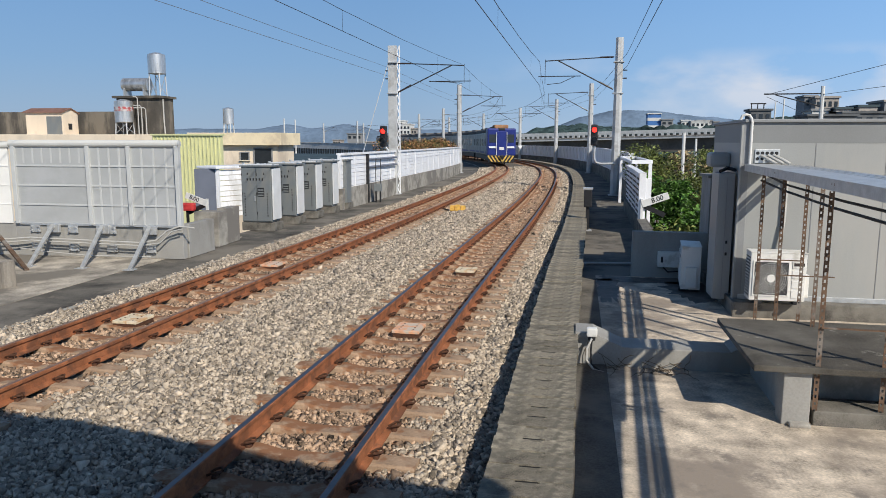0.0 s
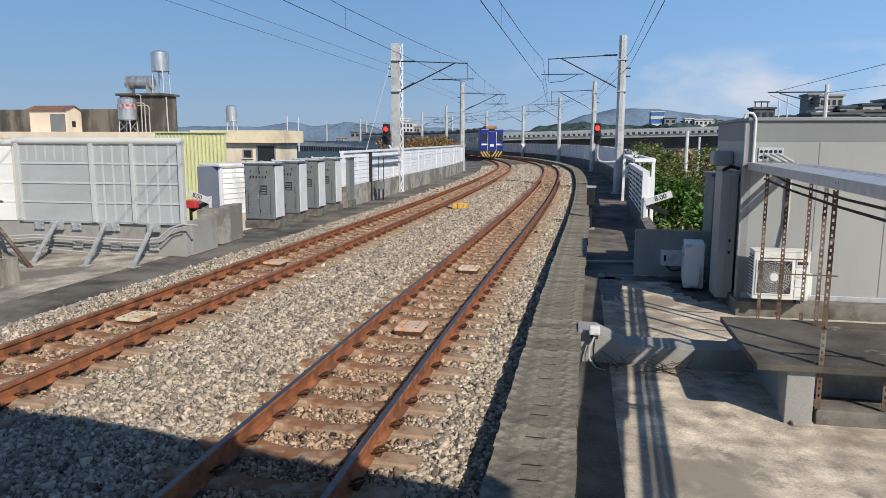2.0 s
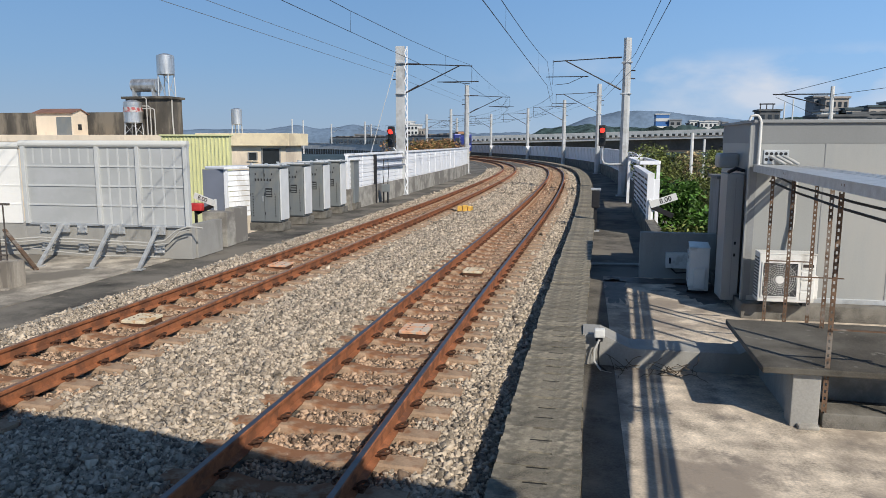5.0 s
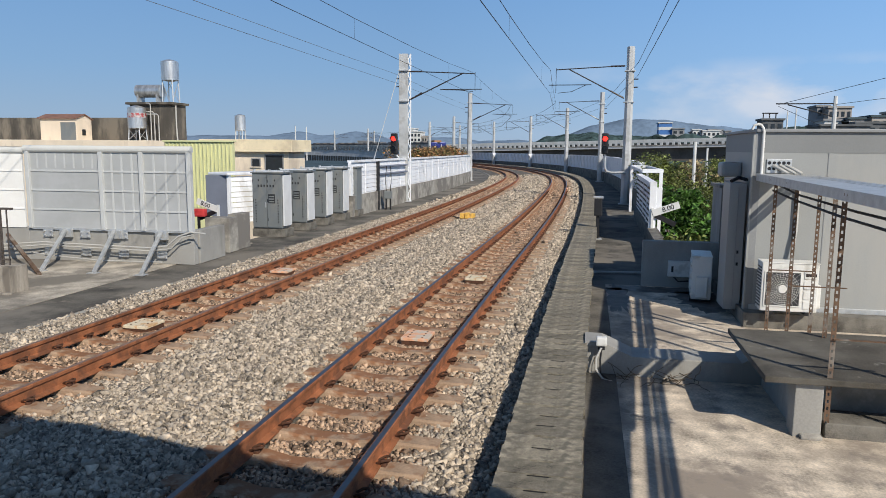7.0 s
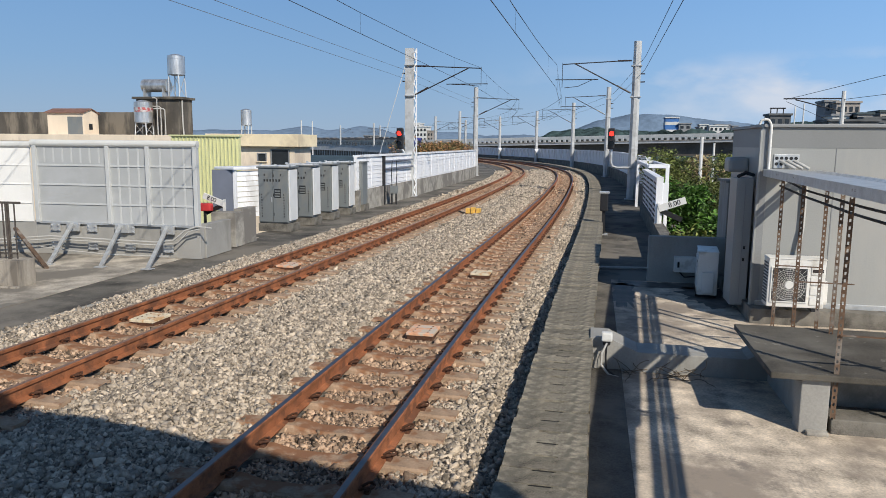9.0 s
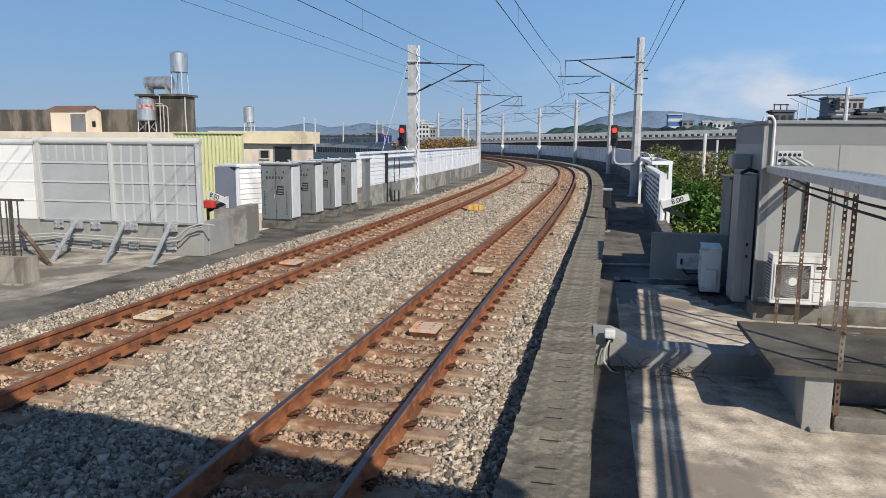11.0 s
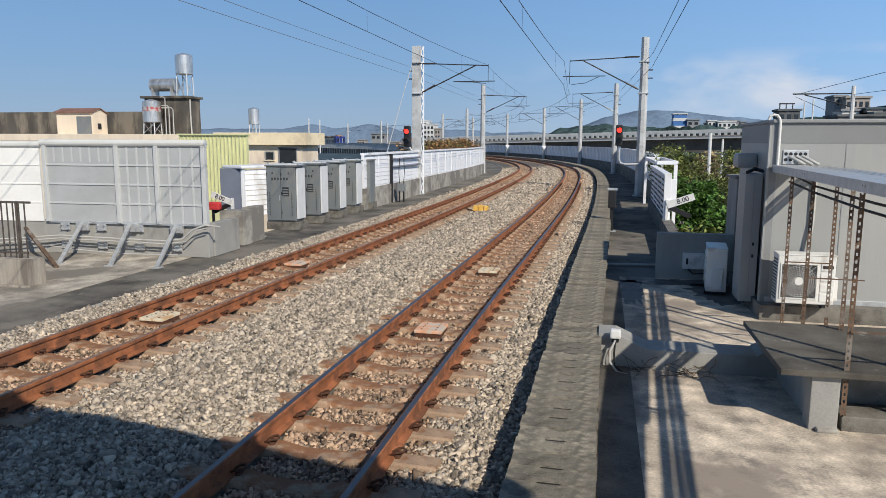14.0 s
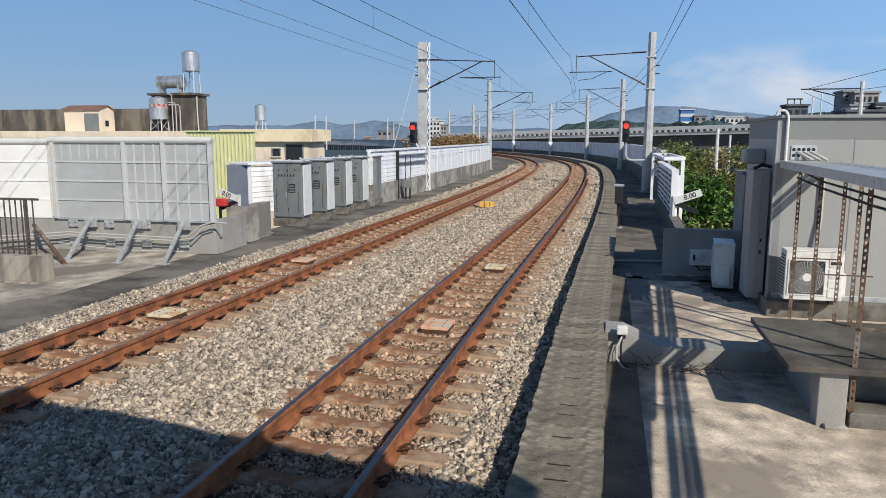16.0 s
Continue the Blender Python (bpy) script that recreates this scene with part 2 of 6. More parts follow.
M_STEELTANK = surf("stainless_tank", (0.66, 0.66, 0.65), 0.34, 0.75, var=0.3, scale=5, bump=0.05, streak=0.15)
M_RED = surf("red_paint", (0.55, 0.05, 0.05), 0.5, var=0.12, scale=3, bump=0.02)
M_REDBAND = surf("worn_red_band", (0.42, 0.10, 0.10), 0.45, 0.2, var=0.2, scale=5, stain=(0.55, 0.52, 0.51), amount=0.55, stain_scale=3.5, edge=0.06, bump=0)
M_ROOFRED = surf("reddish_roof", (0.22, 0.12, 0.09), 0.8, var=0.2, scale=2, bump=0.1)
M_TEXT = surf("black_lettering", (0.03, 0.03, 0.03), 0.6, var=0.1, bump=0)
M_SIGN = surf("white_sign", (0.70, 0.70, 0.68), 0.5, var=0.05, scale=5, bump=0)
M_LEAF = surf("green_leaves", (0.14, 0.165, 0.045), 0.55, var=0.35, scale=2, fine=20, bump=0, island=0.5)
M_LEAF_BRIGHT = surf("bright_green_leaves", (0.075, 0.16, 0.028), 0.55, var=0.3, scale=2, fine=20, bump=0, island=0.5)
M_LEAF_RUST = surf("reddish_leaves", (0.30, 0.155, 0.07), 0.6, var=0.45, scale=2, fine=20, bump=0, island=0.7, stain=(0.16, 0.16, 0.055), amount=0.45, stain_scale=2.5, edge=0.05)
M_LEAF_DRY = surf("dry_grass", (0.34, 0.27, 0.15), 0.8, var=0.35, scale=2, fine=20, bump=0, island=0.5)
M_BARK = surf("bark", (0.12, 0.09, 0.06), 0.9, var=0.3, scale=9, bump=0.4)
M_STRIPE = surf("faded_yellow_stripe", (0.58, 0.38, 0.08), 0.6, var=0.3, scale=3, bump=0.02)
M_BLUE = surf("train_blue_paint", (0.022, 0.036, 0.20), 0.35, 0.1, var=0.1, scale=1, bump=0.02)
M_STEELCAR = surf("ribbed_stainless_car", (0.46, 0.42, 0.36), 0.5, 0.0, var=0.12, scale=1, stain=(0.36, 0.33, 0.29), amount=0.4, stain_scale=0.8, bump=0.04)
M_CARROOF = surf("car_roof_grime", (0.13, 0.12, 0.11), 0.85, var=0.3, scale=1, bump=0.1)
M_ORANGE_RUST = surf("rusty_roof_box", (0.36, 0.19, 0.10), 0.8, var=0.25, scale=2, bump=0.1)
# distance haze is painted into the ridge as a blue base colour
M_HILL = surf("haze_blue_hill", (0.15, 0.21, 0.29), 1.0, var=0.2, scale=0.01, fine=0.08, bump=0, spec=0.0)
M_HILL_NEAR = surf("wooded_hill", (0.055, 0.085, 0.085), 1.0, var=0.7, scale=0.09, fine=0.4, bump=0, spec=0.0)
M_FARWHITE = surf("far_white_render", (0.62, 0.62, 0.60), 0.8, var=0.1, scale=0.2, bump=0)
M_FARGREY = surf("far_grey_render", (0.24, 0.245, 0.25), 0.85, var=0.2, scale=0.2, bump=0)
M_FARTAN = surf("far_tan_render", (0.36, 0.325, 0.29), 0.85, var=0.15, scale=0.2, bump=0)
M_FARBLUE = surf("blue_sheet_cladding", (0.06, 0.17, 0.42), 0.6, var=0.1, scale=0.2, bump=0)
M_SLOT_FILL = surf("black_slot_fill", (0.02, 0.018, 0.015), 0.95, var=0.3, scale=30, bump=0.2)
M_FASCIA = surf("darker_fascia_grey", (0.235, 0.24, 0.235), 0.5, 0.05, var=0.06, scale=0.9, bump=0.03, streak=0.25)
M_YARD = surf("dusty_yard_screed", (0.42, 0.375, 0.31), 0.9, var=0.4, scale=2.2, fine=30, stain=(0.20, 0.18, 0.15), amount=0.5, stain_scale=0.5, bump=0.25)
M_FRAME = surf("pale_frame_paint", (0.53, 0.54, 0.53), 0.5, var=0.06, scale=2, bump=0.02)
M_PLAIN = surf("plain_white_panel", (0.82, 0.81, 0.77), 0.5, var=0.06, scale=1.0, bump=0.03)
M_FEEDER = surf("grey_feeder_wire", (0.16, 0.17, 0.18), 0.6, 0.3, var=0.1, scale=8, bump=0)
M_SLATE = surf("dark_teal_sheet", (0.05, 0.075, 0.085), 0.7, var=0.3, scale=0.6, bump=0.05)


# ---- geometry helpers ----
def box(bm, x0, x1, y0, y1, z0, z1, bevel=0.0, m=None):
    """Adds a block between those limits."""
    c = Matrix.Translation(((x0 + x1) / 2, (y0 + y1) / 2, (z0 + z1) / 2)) @ Matrix.Diagonal((x1 - x0, y1 - y0, z1 - z0, 1))
    r = bmesh.ops.create_cube(bm, size=1, matrix=(m @ c) if m else c)
    if bevel:
        es = {e for v in r["verts"] for e in v.link_edges}
        bmesh.ops.bevel(bm, geom=list(es), offset=bevel, segments=2, affect="EDGES", profile=0.6)
    return bm


def cyl(bm, p, q, r0, r1=None, seg=12):
    """Adds a round bar from p to q."""
    p, q = Vector(p), Vector(q)
    d = q - p
    m = Matrix.Translation((p + q) / 2) @ d.to_track_quat("Z", "Y").to_matrix().to_4x4()
    bmesh.ops.create_cone(bm, cap_ends=True, segments=seg, radius1=r0, radius2=r0 if r1 is None else r1, depth=d.length, matrix=m)
    return bm


def tube(bm, pts, r, seg=6):
    """Adds one continuous round pipe through those points."""
    pts = [Vector(p) for p in pts]
    rings = []
    side = None
    for i, p in enumerate(pts):
        d = (pts[min(i + 1, len(pts) - 1)] - pts[max(i - 1, 0)]).normalized()
        if side is None:
            side = d.orthogonal().normalized()
        side = (side - d * side.dot(d))
        side = side.normalized() if side.length > 1e-6 else d.orthogonal().normalized()
        up = d.cross(side)
        rings.append([bm.verts.new(p + (side * math.cos(k * 2 * math.pi / seg) + up * math.sin(k * 2 * math.pi / seg)) * r) for k in range(seg)])
    for a, b in zip(rings[:-1], rings[1:]):
        for k in range(seg):
            j = (k + 1) % seg
            bm.faces.new((a[k], a[j], b[j], b[k]))
    bm.faces.new(rings[0][::-1])
    bm.faces.new(rings[-1])
    return bm


def bar(bm, p, q, w, h):
    """Adds a square bar from p to q."""
    p, q = Vector(p), Vector(q)
    d = q - p
    m = Matrix.Translation((p + q) / 2) @ d.to_track_quat("Z", "Y").to_matrix().to_4x4() @ Matrix.Diagonal((w, h, d.length, 1))
    bmesh.ops.create_cube(bm, size=1, matrix=m)
    return bm


def mesh_of(bm, material, smooth=False):
    me = bpy.data.meshes.new("mesh")
    bmesh.ops.recalc_face_normals(bm, faces=bm.faces)
    bm.to_mesh(me)
    bm.free()
    me.materials.append(material)
    if smooth:
        me.shade_smooth()
        me.set_sharp_from_angle(angle=radians(35))
    return me


def part(name, bm, material, parent=None, label="", smooth=False):
    ob = new(name, mesh_of(bm, material, smooth))
    ob.parent = parent
    if label:
        ob["label"] = label
    return ob


def thing(name, m, label, category, group="", kind=""):
    ob = new(name)
    ob.empty_display_size = 0.1
    ob.matrix_world = m
    return tagged(ob, label, category, group, kind)


def struct(name, bm, material, label="", smooth=False):
    ob = part(name, bm, material, None, smooth=smooth)
    return tagged(ob, label, "", "", "structure")


def B(*a, **k):
    return box(bmesh.new(), *a, **k)


def C(*a, **k):
    return cyl(bmesh.new(), *a, **k)


def raw(name, verts, faces, material, parent=None):
    me = bpy.data.meshes.new(name)
    me.from_pydata(verts, [], faces)
    me.materials.append(material)
    ob = new(name, me)
    ob.parent = parent
    return ob


# the alignment of the line
S = np.arange(-40, 470, 0.25)
TH = np.cumsum(np.where(S < -6, 0, np.interp(S, K_AT, K_IS))) * 0.25
TH = TH - np.interp(0, S, TH) + 0.0054
XS, YS = np.cumsum(-np.sin(TH)) * 0.25, np.cumsum(np.cos(TH)) * 0.25
XS, YS = XS - np.interp(0, S, XS) - 2.2335, YS - np.interp(0, S, YS)


def rise(s):
    return -0.15 * max(0.0, min(1.0, (s - 60) / 70))


def at(s, off=0.0, z=0.0):
    """A place beside the near track: metres along it, to the right of it, above the rails."""
    x, y, th = np.interp(s, S, XS), np.interp(s, S, YS), np.interp(s, S, TH)
    return Vector((x + math.cos(th) * off, y + math.sin(th) * off, z + rise(s)))


def turn(s):
    return math.degrees(np.interp(s, S, TH))


def on_line(s, off=0.0, z=0.0):
    p = at(s, off, z)
    return pose(p.x, p.y, p.z, 0, 0, turn(s))


def sweep(profile, s0, s1, ds, closed=True):
    """A bmesh with that section (offset, height) drawn along the line."""
    bm = bmesh.new()
    n = max(1, round((s1 - s0) / ds))
    rows = [[bm.verts.new(at(s0 + (s1 - s0) * i / n, o, z)) for o, z in profile] for i in range(n + 1)]
    k = len(profile)
    for a, b in zip(rows[:-1], rows[1:]):
        for i in range(k if closed else k - 1):
            j = (i + 1) % k
            bm.faces.new((a[i], a[j], b[j], b[i]))
    if closed:
        bm.faces.new(rows[0])
        bm.faces.new(rows[-1][::-1])
    return bm


def block(o0, o1, z0, z1):
    return [(o0, z0), (o1, z0), (o1, z1), (o0, z1)]


# ---- ground and far distance ----
def ground_sheet():
    bm = bmesh.new()
    bmesh.ops.create_grid(bm, x_segments=40, y_segments=40, size=4200, matrix=Matrix.Translation((0, 500, -9.0)))
    struct("ground", bm, M_GROUND, "flat fields and town ground below the viaduct")


def hills(name, dist, crest, base, rough, seed, material, label, depth=260):
    """A wooded ridge: a wide rounded sheet under a crest line of (x, height) points."""
    bm = bmesh.new()
    n, k = 300, 7
    cx_, cz_ = [c[0] for c in crest], [c[1] for c in crest]
    rows = []
    for i in range(n + 1):
        u = i / n
        x = cx_[0] + (cx_[-1] - cx_[0]) * u
        h = np.interp(x, cx_, cz_) - base + rough * noise.fractal(Vector((u * 40, seed, 0)), 0.8, 2.0, 5)
        row = []
        for j in range(k + 1):
            v = j / k
            z = base + max(h, 0.5) * math.sin(v * math.pi) ** 0.8 * (1 + 0.08 * noise.noise(Vector((u * 60, v * 5, seed))) * (v < 0.4))
            row.append(bm.verts.new((x, dist + depth * (v - 0.5), z)))
        rows.append(row)
    for a, b in zip(rows[:-1], rows[1:]):
        for j in range(k):
            bm.faces.new((a[j], b[j], b[j + 1], a[j + 1]))
    return struct(name, bm, material, label, smooth=True)


# ---- the line ----
def deck():
    struct("viaduct_deck", sweep([(-8.1, FLOOR - 0.01), (-8.1, -1.9), (-5.2, -2.6), (1.2, -2.6), (4.4, -1.9), (4.4, FLOOR - 0.01)], -30, 440, 1.0),
           M_WALKWAY, "dirty concrete viaduct deck with side walkways")
    for i in range(19):
        s = 22 + i * 22
        p = at(s, -2.0, 0)
        struct("viaduct_pier", box(bmesh.new(), -2.6, 2.6, -1.0, 1.0, -9.2, -2.5, 0.15, on_line(s, -2.0, 0)), M_CONC, "concrete viaduct pier")
    # bed of the ballast, heaped between the tracks
    prof = [(-6.0, FLOOR), (-5.75, -0.30), (-5.1, -0.245), (-2.95, -0.245), (-2.3, -0.17), (-1.3, -0.19), (-0.72, -0.245), (0.72, -0.245), (1.25, -0.22), (1.62, -0.28), (1.62, FLOOR)]
    struct("ballast_bed", sweep(prof, -12, 440, 0.5, closed=False), M_BED, "bed of crushed stone ballast under the tracks", smooth=True)
    struct("ballast_kerb", sweep(block(-6.10, -6.0, FLOOR - 0.01, -0.31), -12, 440, 1.0), M_CONC, "low pale concrete kerb along the ballast")


RAIL = [(-0.066, -0.174), (0.066, -0.174), (0.066, -0.160), (0.013, -0.140), (0.011, -0.050), (0.034, -0.038), (0.035, -0.008), (0.027, -0.002),
        (-0.027, -0.002), (-0.035, -0.008), (-0.034, -0.038), (-0.011, -0.050), (-0.013, -0.140), (-0.066, -0.160)]


def clip_mesh():
    """A spring clip: a bent bar on a shoulder beside the rail foot."""
    bm = box(bmesh.new(), -0.022, 0.022, -0.03, 0.03, 0, 0.035, 0.006)
    tube(bm, [(-0.055, -0.03, 0.035), (-0.01, -0.048, 0.060), (0.035, -0.045, 0.072), (0.055, -0.015, 0.066), (0.03, 0.0, 0.042), (0.055, 0.015, 0.066), (0.035, 0.045, 0.072), (-0.01, 0.048, 0.060), (-0.055, 0.03, 0.035)], 0.011, 6)
    return mesh_of(bm, M_CLIP)


def sleeper_mesh():
    bm = bmesh.new()
    # concrete sleeper, waisted in the middle
    xs = [-1.0, -0.42, -0.2, 0.2, 0.42, 1.0]
    zt = [-0.180, -0.163, -0.200, -0.200, -0.163, -0.180]
    wt = [0.095, 0.10, 0.085, 0.085, 0.10, 0.095]
    rings = []
    for x, z, w in zip(xs, zt, wt):
        rings.append([bm.verts.new((x, y, zz)) for y, zz in ((-w - 0.03, -0.33), (w + 0.03, -0.33), (w + 0.012, z - 0.02), (w - 0.005, z), (-w + 0.005, z), (-w - 0.012, z - 0.02))])
    for a, b in zip(rings[:-1], rings[1:]):
        for i in range(6):
            j = (i + 1) % 6
            bm.faces.new((a[i], a[j], b[j], b[i]))
    bm.faces.new(rings[0]); bm.faces.new(rings[-1][::-1])
    return mesh_of(bm, M_SLEEPER)


def track(name, off, head, label):
    tk = thing(name, pose(0, 0, 0), label, "railway track")
    for side in (-1, 1):
        r = part("rail", sweep([(off + side * GAUGE + o, z) for o, z in RAIL], -12, 440, 0.5), M_RUST, tk, "rust-brown steel rail", smooth=True)
        part("running_surface", sweep([(off + side * GAUGE + o, z) for o, z in ((-0.026, -0.004), (0.026, -0.004), (0.022, 0.0), (-0.022, 0.0))], -12, 440, 0.5),
             head, r, "rail head worn bright by wheels" if head is M_HEAD else "dull brown rail head")
    sm, cm = sleeper_mesh(), clip_mesh()
    for i in range(-16, 118):
        s = 1.366 + 0.5877 * i
        sl = new("sleeper", sm)
        sl.parent, sl.matrix_basis = tk, on_line(s, off)
        if i > 75:
            continue
        for side in (-1, 1):
            for inner in (-1, 1):
                c = new("rail_clip", cm)
                c.parent = sl
                c.matrix_basis = pose(side * GAUGE + inner * 0.088, 0, -0.172, 0, 0, 0 if inner > 0 else 180)
    # sleepers beyond, too small to pick apart
    v, f = [], []
    src = [vv.co.copy() for vv in sm.vertices]
    fc = [tuple(pp.vertices) for pp in sm.polygons]
    for i in range(118, 400):
        m = on_line(1.366 + 0.5877 * i, off)
        f += [tuple(j + len(v) for j in q) for q in fc]
        v += [tuple(m @ c) for c in src]
    tagged(raw("far_sleepers", v, f, M_SLEEPER, tk), kind="stuff")
    return tk


CUBE_V = np.array([(x, y, z) for x in (-1, 1) for y in (-1, 1) for z in (-1, 1)]) * 0.72


def hull_faces(v):
    """The faces of a convex set of few points."""
    out = []
    n = len(v)
    for i in range(n):
        for j in range(i + 1, n):
            for k in range(j + 1, n):
                nr = np.cross(v[j] - v[i], v[k] - v[i])
                d = (v - v[i]) @ nr
                if (d <= 1e-9).all():
                    out.append((i, j, k))
                elif (d >= -1e-9).all():
                    out.append((i, k, j))
    return np.array(out)


def stones(name, count, s0, s1, o0, o1, size, kinds, material, label, height, seed):
    """Crushed stones lying on the bed."""
    rng = np.random.default_rng(seed)
    pts, idx, base = [], [], 0
    per = count // kinds
    for k in range(kinds):
        v0 = CUBE_V * np.array([1.35, 1.0, 0.62]) * rng.uniform(0.75, 1.2, 3) + rng.normal(0, 0.26, CUBE_V.shape)
        fc = hull_faces(v0)
        s = rng.uniform(s0, s1, per)
        o = rng.uniform(o0, o1, per)
        rot = rng.normal(size=(per, 4))
        rot /= np.linalg.norm(rot, axis=1)[:, None]
        w, x, y, z = rot.T
        R = np.stack([1 - 2 * (y * y + z * z), 2 * (x * y - z * w), 2 * (x * z + y * w), 2 * (x * y + z * w), 1 - 2 * (x * x + z * z), 2 * (y * z - x * w),
                      2 * (x * z - y * w), 2 * (y * z + x * w), 1 - 2 * (x * x + y * y)], 1).reshape(-1, 3, 3)
        sz = rng.lognormal(0, 0.32, per) * size * 1.1
        vv = np.einsum("nij,vj->nvi", R, v0) * sz[:, None, None]
        th = np.interp(s, S, TH)
        cx = np.interp(s, S, XS) + np.cos(th) * o
        cy = np.interp(s, S, YS) + np.sin(th) * o
        cz = height(o) + rng.uniform(-0.4, 0.7, per) * sz
        vv += np.stack([cx, cy, cz], 1)[:, None, :]
        pts.append(vv.reshape(-1, 3))
        idx.append((fc[None] + (np.arange(per) * len(v0))[:, None, None]).reshape(-1, 3) + base)
        base += per * len(v0)
    P, F = np.concatenate(pts), np.concatenate(idx)
    me = bpy.data.meshes.new(name)
    me.vertices.add(len(P)); me.vertices.foreach_set("co", P.ravel())
    me.loops.add(F.size); me.loops.foreach_set("vertex_index", F.ravel())
    me.polygons.add(len(F)); me.polygons.foreach_set("loop_start", np.arange(len(F)) * 3)
    me.update(calc_edges=True)
    me.validate()
    me.materials.append(material)
    return tagged(new(name, me), label, "ballast", kind="stuff")


def bed_height(o):
    return np.interp(o, [-6.0, -5.75, -5.1, -2.95, -2.3, -1.3, -0.75, 0.75, 1.25, 1.62], [-0.33, -0.30, -0.245, -0.245, -0.17, -0.19, -0.245, -0.245, -0.23, -0.28])


def ballast():
    H = bed_height
    for i, (s0, s1, dens, size) in enumerate(((3.6, 10, 3.3, 0.0165), (10, 20, 2.1, 0.0172), (20, 36, 0.95, 0.0215), (36, 75, 0.2, 0.033))):
        ln = s1 - s0
        stones("ballast_stones", int(1500 * ln * dens), s0, s1, -3.2, -0.72, size, 12, M_STONE, "grey-brown crushed stone between the tracks", H, 10 + i)
        stones("ballast_stones", int(560 * ln * dens), s0, s1, 0.70, 1.58, size, 12, M_STONE, "grey-brown crushed stone beside the rail", H, 20 + i)
        stones("ballast_stones", int(520 * ln * dens), s0, s1, -6.12, -4.62, size, 12, M_STONE, "grey-brown crushed stone beside the rail", H, 30 + i)
        for c, sd in ((0.0, 40), (-GAP, 50)):
            stones("rusty_ballast_stones", int(520 * ln * dens), s0, s1, c - 0.5, c + 0.5, size * 0.95, 12, M_STONE_RUST, "rust-stained crushed stone between the rails", H, sd + i)
            stones("rusty_ballast_stones", int(120 * ln * dens), s0, s1, c + 0.62, c + 0.95, size, 8, M_STONE_RUST, "rust-stained crushed stone beside the rail", H, sd + 5 + i)
            stones("rusty_ballast_stones", int(90 * ln * dens), s0, s1, c - 0.9, c - 0.62, size, 8, M_STONE_RUST, "rust-stained crushed stone beside the rail", H, sd + 8 + i)


def cable_trough():
    """Concrete cable trough, covered with separate lids that have two hand slots."""
    tr = thing("cable_trough", pose(0, 0, 0), "weathered concrete cable trough with loose lids", "cable trough")
    part("trough_wall", sweep(block(1.66, 1.76, FLOOR - 0.02, -0.02), -12, 75, 1.0), M_CONC_DARK, tr)
    part("trough_wall", sweep(block(2.14, 2.24, FLOOR - 0.02, -0.02), -12, 75, 1.0), M_CONC_DARK, tr)
    bm = bmesh.new()
    # each lid has a hand slot in the middle of its far edge
    for x0, x1, y0, y1 in ((-0.32, 0.32, -0.121, 0.092), (-0.32, -0.09, 0.092, 0.120), (0.09, 0.32, 0.092, 0.120)):
        box(bm, x0, x1, y0, y1, -0.03, 0.045)
    clean = mesh_of(bm.copy(), M_LID)
    # black block added inside the slot to make it read dark
    box(bm, -0.085, 0.075, 0.095, 0.124, -0.03, 0.040)
    filled = mesh_of(bm, M_LID)
    filled.materials.append(M_SLOT_FILL)
    for pg in list(filled.polygons)[-6:]:
        pg.material_index = 1
    for i in range(292):
        s = 2.0 + 0.2505 * i
        ld = new("lid", filled if random.random() < 0.8 else clean)
        ld.parent = tr
        ld.matrix_basis = on_line(s, 1.945 + random.uniform(-0.012, 0.012), random.uniform(-0.005, 0.005)) @ pose(0, 0, 0, random.uniform(-0.9, 0.9), random.uniform(-0.6, 0.6), random.uniform(-0.8, 0.8))
    part("far_trough", sweep(block(1.62, 2.27, FLOOR - 0.02, 0.04), 75, 440, 1.0), M_LID, tr)


def plate(s, off, material, label):
    t = thing("track_plate", on_line(s, off, -0.148), label, "track plate", "plates between the rails")
    part("base", B(-0.18, 0.18, -0.22, 0.22, -0.075, -0.008, 0.004), M_CLIP, t)
    p = part("top", B(-0.19, 0.19, -0.23, 0.23, -0.008, 0.035, 0.008), material, t)
    for x in (-0.1, 0.1):
        for y in (-0.16, -0.05, 0.05, 0.16):
            part("bolt", C((x, y, 0.034), (x, y, 0.041), 0.012, seg=6), M_CLIP, p)
    return t


def yellow_box():
    t = thing("track_magnet", on_line(26.8, -2.53, -0.17), "yellow track-side box standing on the ballast", "track equipment")
    part("foot", B(-0.32, 0.32, -0.12, 0.12, -0.06, 0.0, 0.01), M_CLIP, t)
    for x in (-0.2, 0.0, 0.2):
        part("cover", B(x - 0.085, x + 0.085, -0.10, 0.10, 0.0, 0.20 + 0.03 * (x == 0), 0.02), M_YELLOW, t)
    part("cable", tube(bmesh.new(), [(-0.3, 0, 0), (-0.55, 0.35, 0.02), (-0.75, 0.9, -0.02), (-0.85, 1.5, -0.02)], 0.025), M_BLACK, t)


